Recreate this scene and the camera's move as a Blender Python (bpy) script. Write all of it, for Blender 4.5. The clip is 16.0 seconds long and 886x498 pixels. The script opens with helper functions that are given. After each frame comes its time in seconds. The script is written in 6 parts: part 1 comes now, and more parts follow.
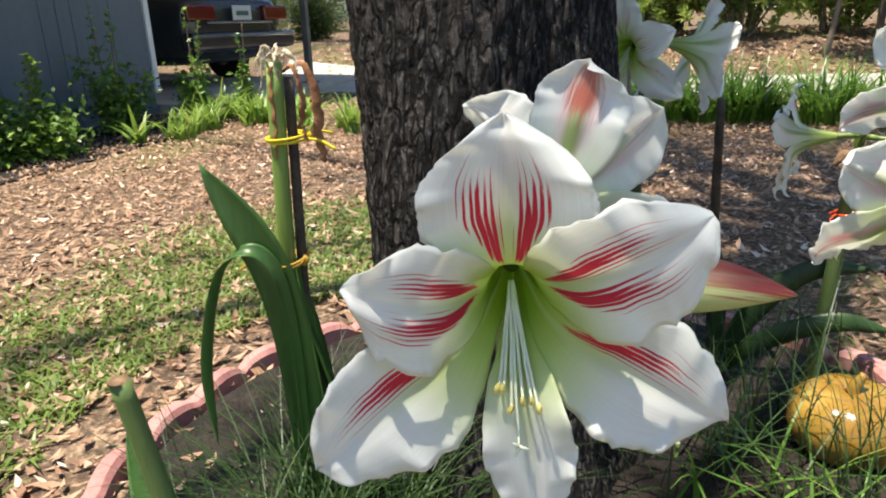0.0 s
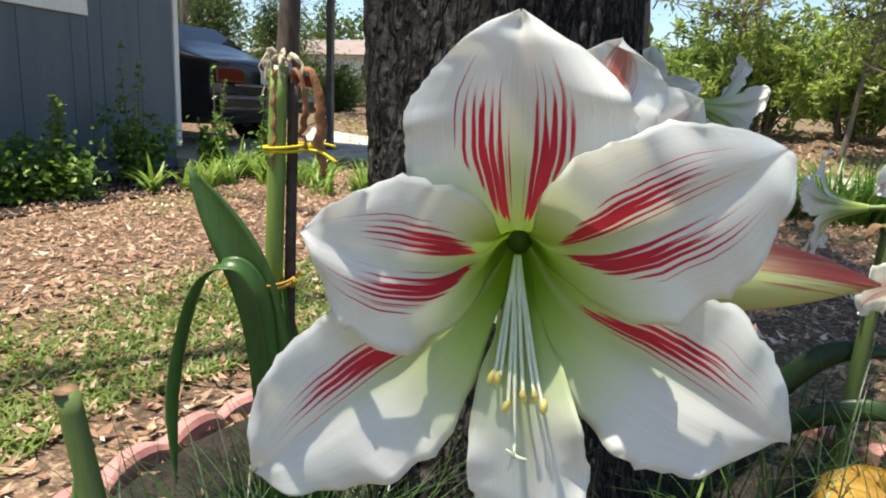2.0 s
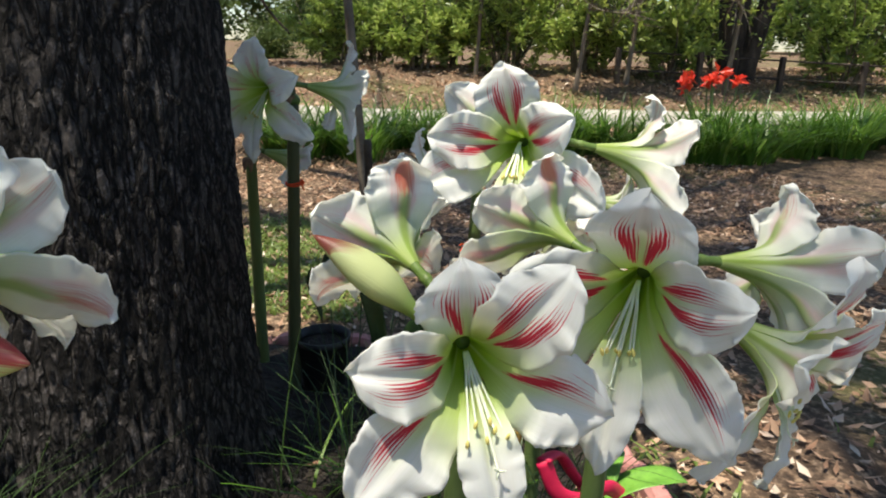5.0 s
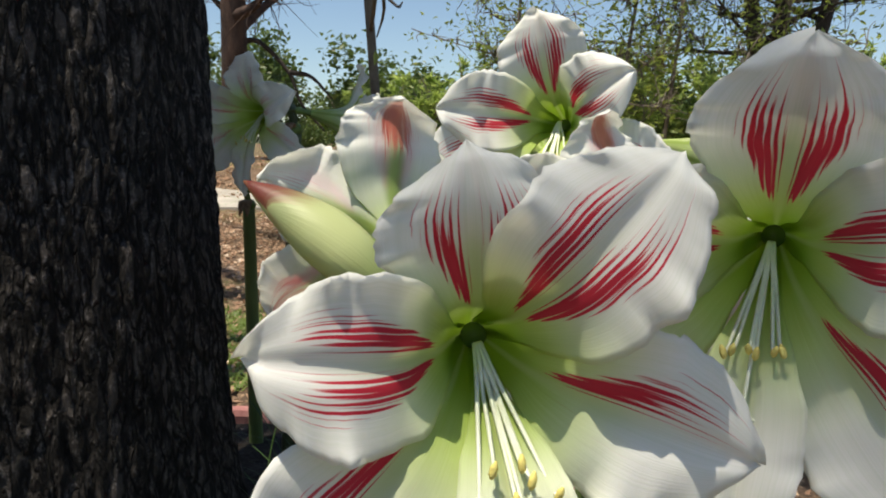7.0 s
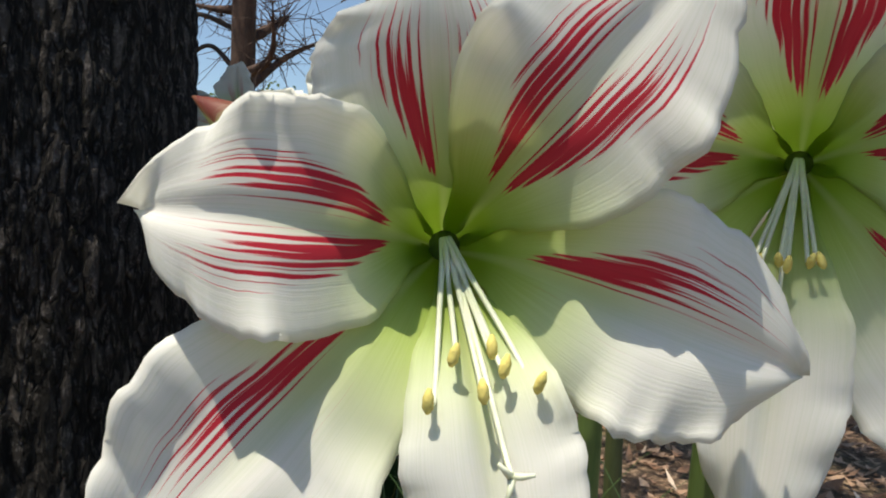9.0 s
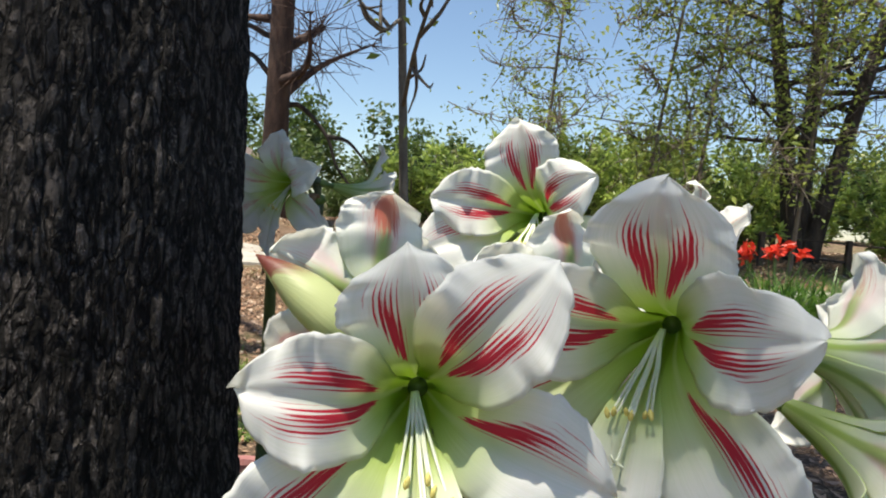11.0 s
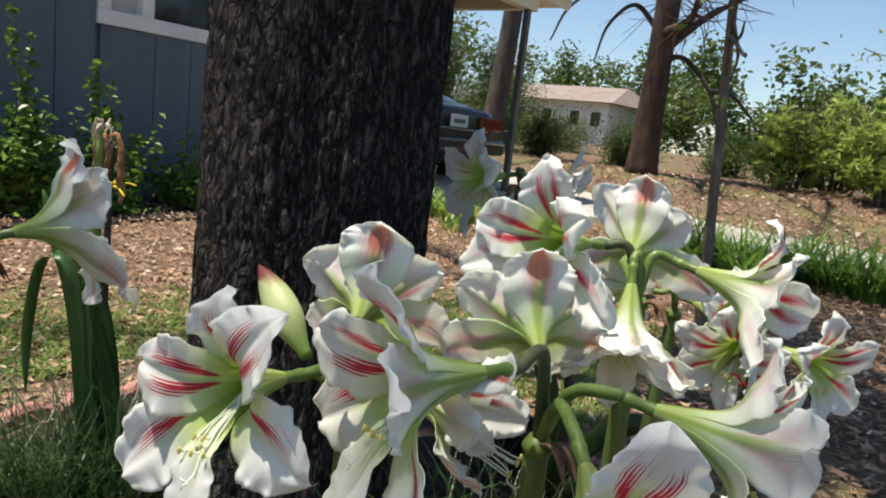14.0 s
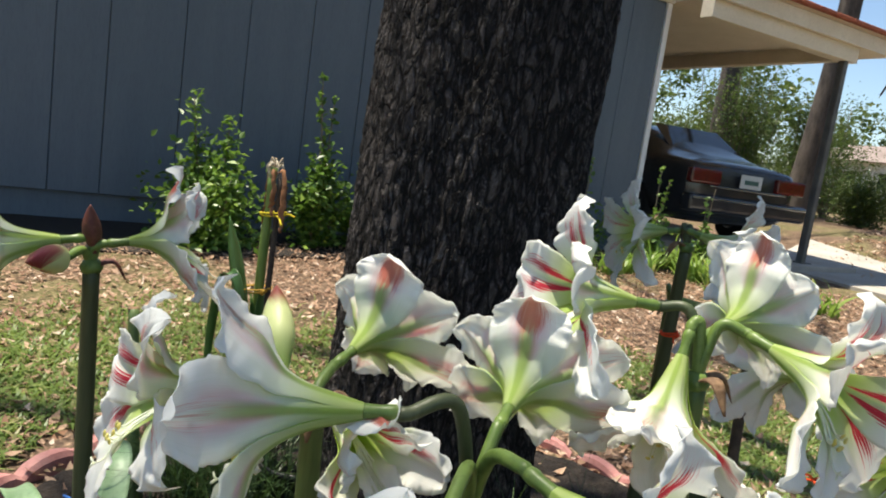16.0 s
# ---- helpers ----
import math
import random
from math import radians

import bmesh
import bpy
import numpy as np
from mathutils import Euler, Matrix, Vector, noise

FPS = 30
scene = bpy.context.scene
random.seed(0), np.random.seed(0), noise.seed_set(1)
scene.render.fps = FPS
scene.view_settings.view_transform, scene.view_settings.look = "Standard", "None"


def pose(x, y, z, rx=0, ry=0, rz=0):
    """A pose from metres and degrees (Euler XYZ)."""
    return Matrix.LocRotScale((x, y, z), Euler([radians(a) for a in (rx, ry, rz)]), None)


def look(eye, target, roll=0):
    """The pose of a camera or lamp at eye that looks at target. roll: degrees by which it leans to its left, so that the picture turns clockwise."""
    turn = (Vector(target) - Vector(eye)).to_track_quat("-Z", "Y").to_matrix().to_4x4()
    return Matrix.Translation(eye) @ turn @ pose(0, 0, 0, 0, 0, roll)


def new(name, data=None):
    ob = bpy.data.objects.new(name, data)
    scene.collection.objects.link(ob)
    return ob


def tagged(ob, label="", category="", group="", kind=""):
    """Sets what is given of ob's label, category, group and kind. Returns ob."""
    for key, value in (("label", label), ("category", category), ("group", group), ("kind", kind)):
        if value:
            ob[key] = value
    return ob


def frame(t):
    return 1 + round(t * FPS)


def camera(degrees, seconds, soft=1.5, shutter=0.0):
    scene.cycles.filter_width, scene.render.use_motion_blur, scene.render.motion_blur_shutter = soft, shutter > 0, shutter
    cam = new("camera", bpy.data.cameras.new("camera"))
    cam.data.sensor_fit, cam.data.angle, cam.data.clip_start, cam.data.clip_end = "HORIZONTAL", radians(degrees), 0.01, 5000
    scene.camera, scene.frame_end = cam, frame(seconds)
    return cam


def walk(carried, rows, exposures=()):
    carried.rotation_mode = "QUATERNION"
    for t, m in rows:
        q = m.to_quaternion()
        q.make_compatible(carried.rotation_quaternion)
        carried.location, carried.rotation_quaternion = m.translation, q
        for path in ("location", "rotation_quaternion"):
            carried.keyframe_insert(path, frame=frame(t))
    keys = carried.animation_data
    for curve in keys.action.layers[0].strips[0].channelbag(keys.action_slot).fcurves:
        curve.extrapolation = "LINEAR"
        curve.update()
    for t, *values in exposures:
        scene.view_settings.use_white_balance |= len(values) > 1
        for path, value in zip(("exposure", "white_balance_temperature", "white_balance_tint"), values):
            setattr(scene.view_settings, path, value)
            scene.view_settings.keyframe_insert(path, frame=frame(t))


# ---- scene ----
cam = camera(65.8, 16.0, soft=2.0)
PATH = [
    (0, (0.1488, 0.1790, 0.7091), (-0.0549, 2.0664, 0.0796), -1.82),
    (0.5, (0.1537, 0.1957, 0.6746), (-0.0973, 2.1027, 0.1267), -1.02),
    (1, (0.1408, 0.1952, 0.6490), (-0.0788, 2.1166, 0.1390), 0.73),
    (1.5, (0.1403, 0.2106, 0.6336), (-0.0611, 2.1411, 0.1512), 2.80),
    (2, (0.1505, 0.2308, 0.6370), (-0.0839, 2.1747, 0.2293), 2.37),
    (2.5, (0.2066, 0.2302, 0.6455), (0.1088, 2.1912, 0.2649), 3.33),
    (3, (0.2627, 0.2132, 0.6613), (0.3383, 2.1681, 0.2457), 4.70),
    (3.5, (0.3165, 0.1968, 0.6750), (0.5616, 2.1115, 0.1517), 2.61),
    (4, (0.3635, 0.1712, 0.7070), (0.6894, 2.0519, 0.1097), 0.77),
    (4.5, (0.3978, 0.1526, 0.7310), (0.7550, 2.0231, 0.1197), 1.39),
    (4.7, (0.4143, 0.1440, 0.7419), (0.7758, 2.0193, 0.1479), 1.37),
    (6.8, (0.4878, 0.3262, 0.6136), (0.7646, 2.2760, 0.2646), -0.66),
    (7, (0.4883, 0.3342, 0.6018), (0.7598, 2.2954, 0.3184), 0.79),
    (7.5, (0.4955, 0.3734, 0.5549), (0.8157, 2.3407, 0.3914), 1.58),
    (8, (0.5104, 0.3815, 0.5446), (0.8214, 2.3513, 0.3920), 2.21),
    (8.5, (0.5128, 0.3808, 0.5399), (0.8071, 2.3549, 0.4122), 1.98),
    (9, (0.5084, 0.3752, 0.5334), (0.7759, 2.3546, 0.4312), 2.15),
    (9.5, (0.4996, 0.3534, 0.5373), (0.7904, 2.3307, 0.4637), 1.14),
    (10, (0.4923, 0.3049, 0.5650), (0.7455, 2.2886, 0.5299), 2.13),
    (10.2, (0.4880, 0.2840, 0.5773), (0.7541, 2.2663, 0.5807), 3.28),
    (12.5, (0.6505, 0.2219, 0.6860), (0.4823, 2.1831, 0.3318), 6.92),
    (13, (0.6993, 0.2212, 0.7101), (0.3286, 2.1588, 0.3813), 9.21),
    (13.5, (0.7596, 0.2078, 0.7278), (0.1417, 2.0842, 0.4158), 8.18),
    (14, (0.8801, 0.1974, 0.7355), (0.0247, 1.9730, 0.3957), 6.68),
    (14.5, (0.9601, 0.1980, 0.7519), (-0.0999, 1.8665, 0.4473), 7.02),
    (15, (0.9952, 0.2455, 0.7406), (-0.1754, 1.8444, 0.4704), 6.39),
    (15.5, (1.0234, 0.3310, 0.7337), (-0.3134, 1.7963, 0.4773), 6.92),
    (16, (1.0798, 0.3973, 0.7464), (-0.4478, 1.6572, 0.4653), 8.06),
]
walk(cam, [(t, look(eye, target, roll)) for t, eye, target, roll in PATH],
     exposures=[(0.0, 1.14, 6700, 8), (2.0, 1.06, 6700, 8), (2.5, 1.04, 6700, 8), (4.0, 1.10, 6650, 8), (4.5, 0.92, 6700, 7), (7.2, 0.46, 6950, 8), (8.2, 0.52, 6950, 8), (9.0, 0.58, 6950, 7), (10.0, 0.86, 6700, 8), (12.5, 0.54, 6700, 8), (13.5, 0.62, 6700, 8), (14.5, 0.63, 6700, 8), (15.2, 0.78, 6700, 8), (16.0, 0.88, 6750, 8)])

# ---- world and sun ----
SUN = Vector((-0.25, -0.14, 1.0)).normalized()
world = bpy.data.worlds.new("world")
scene.world = world
world.use_nodes = True
wn = world.node_tree
sky = wn.nodes.new("ShaderNodeTexSky")
sky.sky_type = "NISHITA"
sky.sun_disc = False
sky.sun_elevation = math.asin(SUN.z)
sky.sun_rotation = math.atan2(SUN.x, SUN.y)
sky.dust_density = 0.4
sky.ozone_density = 2.5
wn.links.new(sky.outputs[0], wn.nodes["Background"].inputs[0])
wn.nodes["Background"].inputs[1].default_value = 0.10
sun = new("sun", bpy.data.lights.new("sun", "SUN"))
sun.data.energy = 5.0
sun.data.angle = radians(0.53)
sun.data.color = (1.0, 0.93, 0.82)
sun.matrix_world = look((0, 0, 20), Vector((0, 0, 20)) - SUN)


# ---- mesh tools ----
def mesh_of(name, verts, faces, smooth=True, mats=(), mat_idx=None):
    me = bpy.data.meshes.new(name)
    me.from_pydata([tuple(v) for v in verts], [], [tuple(f) for f in faces])
    for m in mats:
        me.materials.append(m)
    if mat_idx is not None:
        me.polygons.foreach_set("material_index", np.asarray(mat_idx, np.int32))
    me.polygons.foreach_set("use_smooth", np.full(len(me.polygons), smooth))
    me.update()
    return me


def part(name, data, parent=None, label="", m=None):
    """A mesh as an object under a thing or a part (or on its own)."""
    if isinstance(data, bmesh.types.BMesh):
        me = bpy.data.meshes.new(name)
        data.to_mesh(me)
        data.free()
        data = me
    ob = new(name, data)
    if parent is not None:
        ob.parent = parent
    if m is not None:
        ob.matrix_basis = m
    if label:
        tagged(ob, label=label)
    return ob


def thing(name, label, category, at=(0, 0, 0), group="", kind="", data=None, rz=0.0):
    ob = new(name, data)
    ob.location = at
    ob.rotation_euler = (0, 0, rz)
    return tagged(ob, label=label, category=category, group=group, kind=kind)


def smoothstep(a, b, x):
    t = np.clip((np.asarray(x, float) - a) / (b - a), 0, 1)
    return t * t * (3 - 2 * t)


def bez(points, n=14):
    """A smooth line (Catmull-Rom) through the points."""
    p = [np.array(q, float) for q in points]
    p = [2 * p[0] - p[1]] + p + [2 * p[-1] - p[-2]]
    out = []
    for i in range(1, len(p) - 2):
        for k in range(n):
            t = k / n
            a, b, c, d = p[i - 1], p[i], p[i + 1], p[i + 2]
            out.append(0.5 * (2 * b + (c - a) * t + (2 * a - 5 * b + 4 * c - d) * t * t + (3 * b - a - 3 * c + d) * t ** 3))
    out.append(p[-2])
    return np.array(out)


def frames_along(path):
    path = np.asarray(path, float)
    tan = np.gradient(path, axis=0)
    tan /= np.linalg.norm(tan, axis=1, keepdims=True) + 1e-12
    ref = np.array((1.0, 0, 0)) if abs(tan[0][0]) < 0.8 else np.array((0, 1.0, 0))
    side = []
    for t in tan:
        ref = ref - t * (ref @ t)
        ref = ref / (np.linalg.norm(ref) + 1e-12)
        side.append(ref)
    side = np.array(side)
    return path, tan, side, np.cross(tan, side)


def tube_geo(path, radii, sides=8, flat=1.0, cap=True):
    path, tan, a, b = frames_along(path)
    n = len(path)
    r = np.broadcast_to(np.asarray(radii, float), (n,))
    ang = np.arange(sides) * 2 * np.pi / sides
    v = (path[:, None] + r[:, None, None] * (np.cos(ang)[None, :, None] * a[:, None] + flat * np.sin(ang)[None, :, None] * b[:, None])).reshape(-1, 3)
    f = []
    for i in range(n - 1):
        for k in range(sides):
            k2 = (k + 1) % sides
            f.append((i * sides + k, i * sides + k2, (i + 1) * sides + k2, (i + 1) * sides + k))
    if cap:
        f.append(tuple(range(sides))[::-1])
        f.append(tuple((n - 1) * sides + k for k in range(sides)))
    return v, f


class Heap:
    """Gathers geometry for one mesh."""
    def __init__(self):
        self.v, self.f, self.m, self.n = [], [], [], 0

    def add(self, v, f, mat=0):
        v = np.asarray(v, float)
        self.v.append(v)
        self.f += [tuple(i + self.n for i in q) for q in f]
        self.m += [mat] * len(f)
        self.n += len(v)
        return self

    def tube(self, path, radii, sides=8, flat=1.0, mat=0, cap=True):
        return self.add(*tube_geo(path, radii, sides, flat, cap), mat)

    def mesh(self, name, mats, smooth=True):
        return mesh_of(name, np.concatenate(self.v), self.f, smooth, mats, self.m)


def box_mesh(name, size, mats, bevel=0.004, at=(0, 0, 0), segs=1):
    bm = bmesh.new()
    bmesh.ops.create_cube(bm, size=1.0)
    for v in bm.verts:
        v.co = Vector((v.co.x * size[0] + at[0], v.co.y * size[1] + at[1], v.co.z * size[2] + at[2]))
    if bevel:
        bmesh.ops.bevel(bm, geom=bm.edges[:], offset=bevel, segments=segs, affect="EDGES", profile=0.6)
    me = bpy.data.meshes.new(name)
    bm.to_mesh(me)
    bm.free()
    for m in mats:
        me.materials.append(m)
    return me


# ---- materials ----
class Shade:
    def __init__(self, name):
        self.mat = bpy.data.materials.new(name)
        self.mat.use_nodes = True
        self.t = self.mat.node_tree
        self.bsdf = self.t.nodes["Principled BSDF"]
        self.out = self.t.nodes["Material Output"]

    def put(self, socket, value):
        if isinstance(value, bpy.types.NodeSocket):
            self.t.links.new(value, socket)
        else:
            if isinstance(value, tuple) and len(value) == 3 and socket.type == "RGBA":
                value = (*value, 1)
            socket.default_value = value

    def node(self, kind, out=0, props=(), **ins):
        n = self.t.nodes.new(kind)
        for k, v in props:
            if k == "operation":
                n.operation = v
            elif k == "data_type":
                n.data_type = v
            elif k == "blend_type":
                n.blend_type = v
            elif k == "attribute_name":
                n.attribute_name = v
            elif k == "distance":
                n.distance = v
            elif k == "feature":
                n.feature = v
        for k, v in ins.items():
            key = int(k[1:]) if k[0] == "i" and k[1:].isdigit() else k.replace("_", " ")
            self.put(n.inputs[key], v)
        return n.outputs[out]

    def math(self, op, a, b=0.0, c=0.0):
        return self.node("ShaderNodeMath", props=(("operation", op),), i0=a, i1=b, i2=c)

    def coord(self, which="Object", scale=(1, 1, 1)):
        c = self.t.nodes.new("ShaderNodeTexCoord").outputs[which]
        return self.node("ShaderNodeMapping", Vector=c, Scale=scale)

    def noise(self, vec, scale, detail=4.0, rough=0.6, out=0):
        return self.node("ShaderNodeTexNoise", out, Vector=vec, Scale=scale, Detail=detail, Roughness=rough)

    def ramp(self, fac, *stops):
        n = self.t.nodes.new("ShaderNodeValToRGB")
        e = n.color_ramp.elements
        while len(e) < len(stops):
            e.new(0.5)
        for q, (p, c) in zip(e, stops):
            q.position = p
            q.color = (*c, 1) if len(c) == 3 else c
        self.put(n.inputs[0], fac)
        return n.outputs[0]

    def step(self, x, lo, hi):
        n = self.t.nodes.new("ShaderNodeMapRange")
        n.interpolation_type = "SMOOTHSTEP"
        self.put(n.inputs[0], x)
        n.inputs[1].default_value, n.inputs[2].default_value = lo, hi
        return n.outputs[0]

    def mix(self, fac, a, b, blend="MIX"):
        n = self.t.nodes.new("ShaderNodeMix")
        n.data_type, n.blend_type = "RGBA", blend
        self.put(n.inputs[0], fac)
        self.put(n.inputs[6], a)
        self.put(n.inputs[7], b)
        return n.outputs[2]

    def bump(self, height, strength=0.3, distance=0.01):
        self.put(self.bsdf.inputs["Normal"], self.node("ShaderNodeBump", Height=height, Strength=strength, Distance=distance))

    def set(self, **kw):
        for k, v in kw.items():
            self.put(self.bsdf.inputs[k.replace("_", " ")], v)
        return self

    def translucent(self, color, fac):
        tr = self.node("ShaderNodeBsdfTranslucent", Color=color)
        mx = self.node("ShaderNodeMixShader", i0=fac, i1=self.bsdf.outputs[0], i2=tr)
        self.t.links.new(mx, self.out.inputs[0])
        return self


def plain(name, c1, c2, scale=8.0, rough=0.6, bump=0.25, fine=60.0, dist=0.004, stretch=(1, 1, 1), metal=0.0, spec=0.4, vary=0.0):
    """Two-scale mottled surface."""
    s = Shade(name)
    co = s.coord("Object", stretch)
    big, small = s.noise(co, scale, 5), s.noise(co, fine, 3)
    col = s.mix(s.step(big, 0.3, 0.7), c1, c2)
    col = s.mix(s.math("MULTIPLY", s.step(small, 0.45, 0.75), 0.35), col, tuple(0.55 * x for x in c1))
    if vary:
        rnd = s.t.nodes.new("ShaderNodeObjectInfo").outputs["Random"]
        hsv = s.node("ShaderNodeHueSaturation", Color=col, Value=s.math("MULTIPLY_ADD", rnd, vary, 1 - vary / 2))
        col = hsv
    s.set(Base_Color=col, Roughness=s.math("MULTIPLY_ADD", small, 0.25, rough - 0.12), Metallic=metal)
    s.bsdf.inputs["Specular IOR Level"].default_value = spec
    s.bump(s.math("ADD", big, s.math("MULTIPLY", small, 0.6)), bump, dist)
    return s.mat


def foliage(name, dark, light, tip=None, trans=0.35, rough=0.45, spec=0.5):
    """Leaves that differ one from the next; light passes through them."""
    s = Shade(name)
    rnd = s.t.nodes.new("ShaderNodeNewGeometry").outputs["Random Per Island"]
    col = s.mix(rnd, dark, light)
    if tip:
        col = s.mix(s.step(rnd, 0.86, 1.0), col, tip)
    col = s.mix(s.math("MULTIPLY", s.noise(s.coord("Object"), 40), 0.4), col, dark)
    s.set(Base_Color=col, Roughness=rough)
    s.bsdf.inputs["Specular IOR Level"].default_value = spec
    s.translucent(s.mix(0.5, col, tuple(min(1, 1.6 * x) for x in light)), trans)
    return s.mat


def petal_material(name, outside):
    s = Shade(name)
    uv = s.t.nodes.new("ShaderNodeUVMap").outputs[0]
    sep = s.t.nodes.new("ShaderNodeSeparateXYZ")
    s.t.links.new(uv, sep.inputs[0])
    u, v = sep.outputs[0], sep.outputs[1]
    su = s.math("MULTIPLY_ADD", u, 2.0, -1.0)
    au = s.math("ABSOLUTE", su)
    rnd = s.t.nodes.new("ShaderNodeObjectInfo").outputs["Random"]
    comb = s.t.nodes.new("ShaderNodeCombineXYZ")
    s.put(comb.inputs[0], s.math("MULTIPLY", su, 40.0))
    s.put(comb.inputs[1], s.math("MULTIPLY", v, 1.5))
    s.put(comb.inputs[2], s.math("MULTIPLY", rnd, 60.0))
    streak = s.noise(comb.outputs[0], 1.0, 2.0, 0.5)
    comb2 = s.t.nodes.new("ShaderNodeCombineXYZ")
    s.put(comb2.inputs[0], s.math("MULTIPLY", su, 80.0))
    s.put(comb2.inputs[1], s.math("MULTIPLY", v, 3.0))
    s.put(comb2.inputs[2], s.math("MULTIPLY", rnd, 90.0))
    vein = s.noise(comb2.outputs[0], 1.0, 2.0, 0.5)
    amount = s.node("ShaderNodeAttribute", 2, props=(("attribute_name", "stripe"),))
    white = s.mix(s.math("MULTIPLY", s.step(s.math("ADD", s.math("MULTIPLY", vein, 0.6), s.math("MULTIPLY", streak, 0.4)), 0.40, 0.66), 0.6), (0.91, 0.91, 0.89), (0.79, 0.82, 0.75))
    green = s.mix(streak, (0.48, 0.62, 0.14), (0.64, 0.76, 0.31))
    if not outside:
        col = s.mix(s.math("SUBTRACT", 1.0, s.step(v, 0.38, 0.70)), white, green)
        col = s.mix(s.math("SUBTRACT", 1.0, s.step(v, 0.20, 0.48)), col, (0.38, 0.55, 0.06))
        rib = s.math("MULTIPLY", s.math("SUBTRACT", 1.0, s.step(au, 0.02, 0.22)), s.math("SUBTRACT", 1.0, s.step(v, 0.50, 0.84)))
        col = s.mix(s.math("MULTIPLY", rib, 0.55), col, (0.66, 0.74, 0.34))
        out = s.math("SUBTRACT", v, 0.37)
        mid = s.math("MULTIPLY_ADD", out, 0.46, 0.17)
        half = s.math("MULTIPLY_ADD", out, 0.68, 0.08)
        lat = s.math("MAXIMUM", s.math("SUBTRACT", 1.0, s.math("DIVIDE", s.math("ABSOLUTE", s.math("SUBTRACT", au, mid)), half)), 0.0)
        lv = s.math("MULTIPLY", s.step(v, 0.34, 0.45), s.math("SUBTRACT", 1.0, s.step(v, 0.52, 1.0)))
        env = s.math("MULTIPLY", s.math("MULTIPLY", s.math("POWER", lat, 0.7), lv), amount)
        # thin lines side by side that run together towards the throat
        row = s.math("DIVIDE", s.math("ADD", au, s.math("MULTIPLY", s.math("SUBTRACT", streak, 0.5), 0.05)), 0.078)
        gap = s.math("MULTIPLY", s.math("PINGPONG", s.math("ADD", row, 0.5), 0.5), 2.0)
        gap = s.math("SUBTRACT", 1.0, gap)
        ends = s.math("MULTIPLY", s.math("SUBTRACT", s.math("ADD", s.math("MULTIPLY", streak, 0.6), s.math("MULTIPLY", vein, 0.4)), 0.5), 1.5)
        need = s.math("MAXIMUM", s.math("ADD", s.math("MULTIPLY_ADD", gap, 0.58, 0.20), ends), 0.05)
        red = s.step(s.math("SUBTRACT", env, need), -0.05, 0.10)
        col = s.mix(red, col, s.mix(vein, (0.68, 0.026, 0.06), (0.52, 0.018, 0.045)))
        blush = s.math("MULTIPLY", env, 0.10)
        col = s.mix(blush, col, (0.72, 0.30, 0.32))
    else:
        gb = s.math("SUBTRACT", 1.0, s.step(v, 0.12, 0.52))
        rib = s.math("MULTIPLY", s.math("SUBTRACT", 1.0, s.step(s.math("ADD", au, s.math("MULTIPLY", v, 0.16)), 0.14, 0.40)), s.math("SUBTRACT", 1.0, s.step(v, 0.48, 0.92)))
        col = s.mix(s.math("MULTIPLY", gb, 0.88), white, s.mix(streak, (0.30, 0.42, 0.055), (0.56, 0.66, 0.22)))
        col = s.mix(s.math("MULTIPLY", rib, 0.85), col, s.mix(streak, (0.20, 0.33, 0.04), (0.36, 0.48, 0.10)))
        off = s.math("DIVIDE", au, 0.38)
        env = s.math("EXPONENT", s.math("MULTIPLY", s.math("MULTIPLY", off, off), -1.0))
        env = s.math("MULTIPLY", env, s.math("MULTIPLY", s.step(v, 0.46, 0.74), s.math("SUBTRACT", 1.0, s.step(v, 0.94, 1.0))))
        env = s.math("MULTIPLY", env, amount)
        lines = s.math("MULTIPLY", s.math("SUBTRACT", s.math("ADD", s.math("MULTIPLY", streak, 0.35), s.math("MULTIPLY", vein, 0.65)), 0.36), 3.0)
        red = s.step(s.math("SUBTRACT", env, s.math("MAXIMUM", lines, 0.05)), -0.06, 0.24)
        col = s.mix(red, col, s.mix(vein, (0.52, 0.075, 0.055), (0.60, 0.19, 0.13)))
    s.set(Base_Color=col, Roughness=0.62)
    s.bsdf.inputs["Specular IOR Level"].default_value = 0.16
    s.bump(s.math("ADD", s.math("MULTIPLY", vein, 0.5), s.math("MULTIPLY", streak, 0.6)), 0.20, 0.0010)
    if outside:
        s.translucent(s.mix(0.5, col, (0.95, 0.95, 0.88)), 0.50)
    else:
        s.translucent(col, 0.48)
    return s.mat


M_PETAL_IN = petal_material("petal_inside", False)
M_PETAL_OUT = petal_material("petal_outside", True)
M_STALK = plain("stalk_green", (0.085, 0.135, 0.038), (0.15, 0.205, 0.07), 14, 0.45, 0.2, 160, 0.0015, (1, 1, 0.12))
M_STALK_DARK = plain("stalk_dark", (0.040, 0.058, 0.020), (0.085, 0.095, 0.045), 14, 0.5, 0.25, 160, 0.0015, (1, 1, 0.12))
M_PEDICEL = plain("pedicel_green", (0.075, 0.13, 0.024), (0.15, 0.22, 0.05), 30, 0.42, 0.15, 160, 0.001)
M_NODE = plain("bract_dry", (0.10, 0.055, 0.03), (0.28, 0.17, 0.09), 60, 0.8, 0.5, 260, 0.002)
M_BRACT_RED = plain("bract_red", (0.09, 0.022, 0.016), (0.17, 0.060, 0.035), 50, 0.6, 0.4, 220, 0.002)
M_FILAMENT = plain("filament_white", (0.76, 0.79, 0.66), (0.70, 0.75, 0.52), 60, 0.45, 0.1, 200, 0.001)
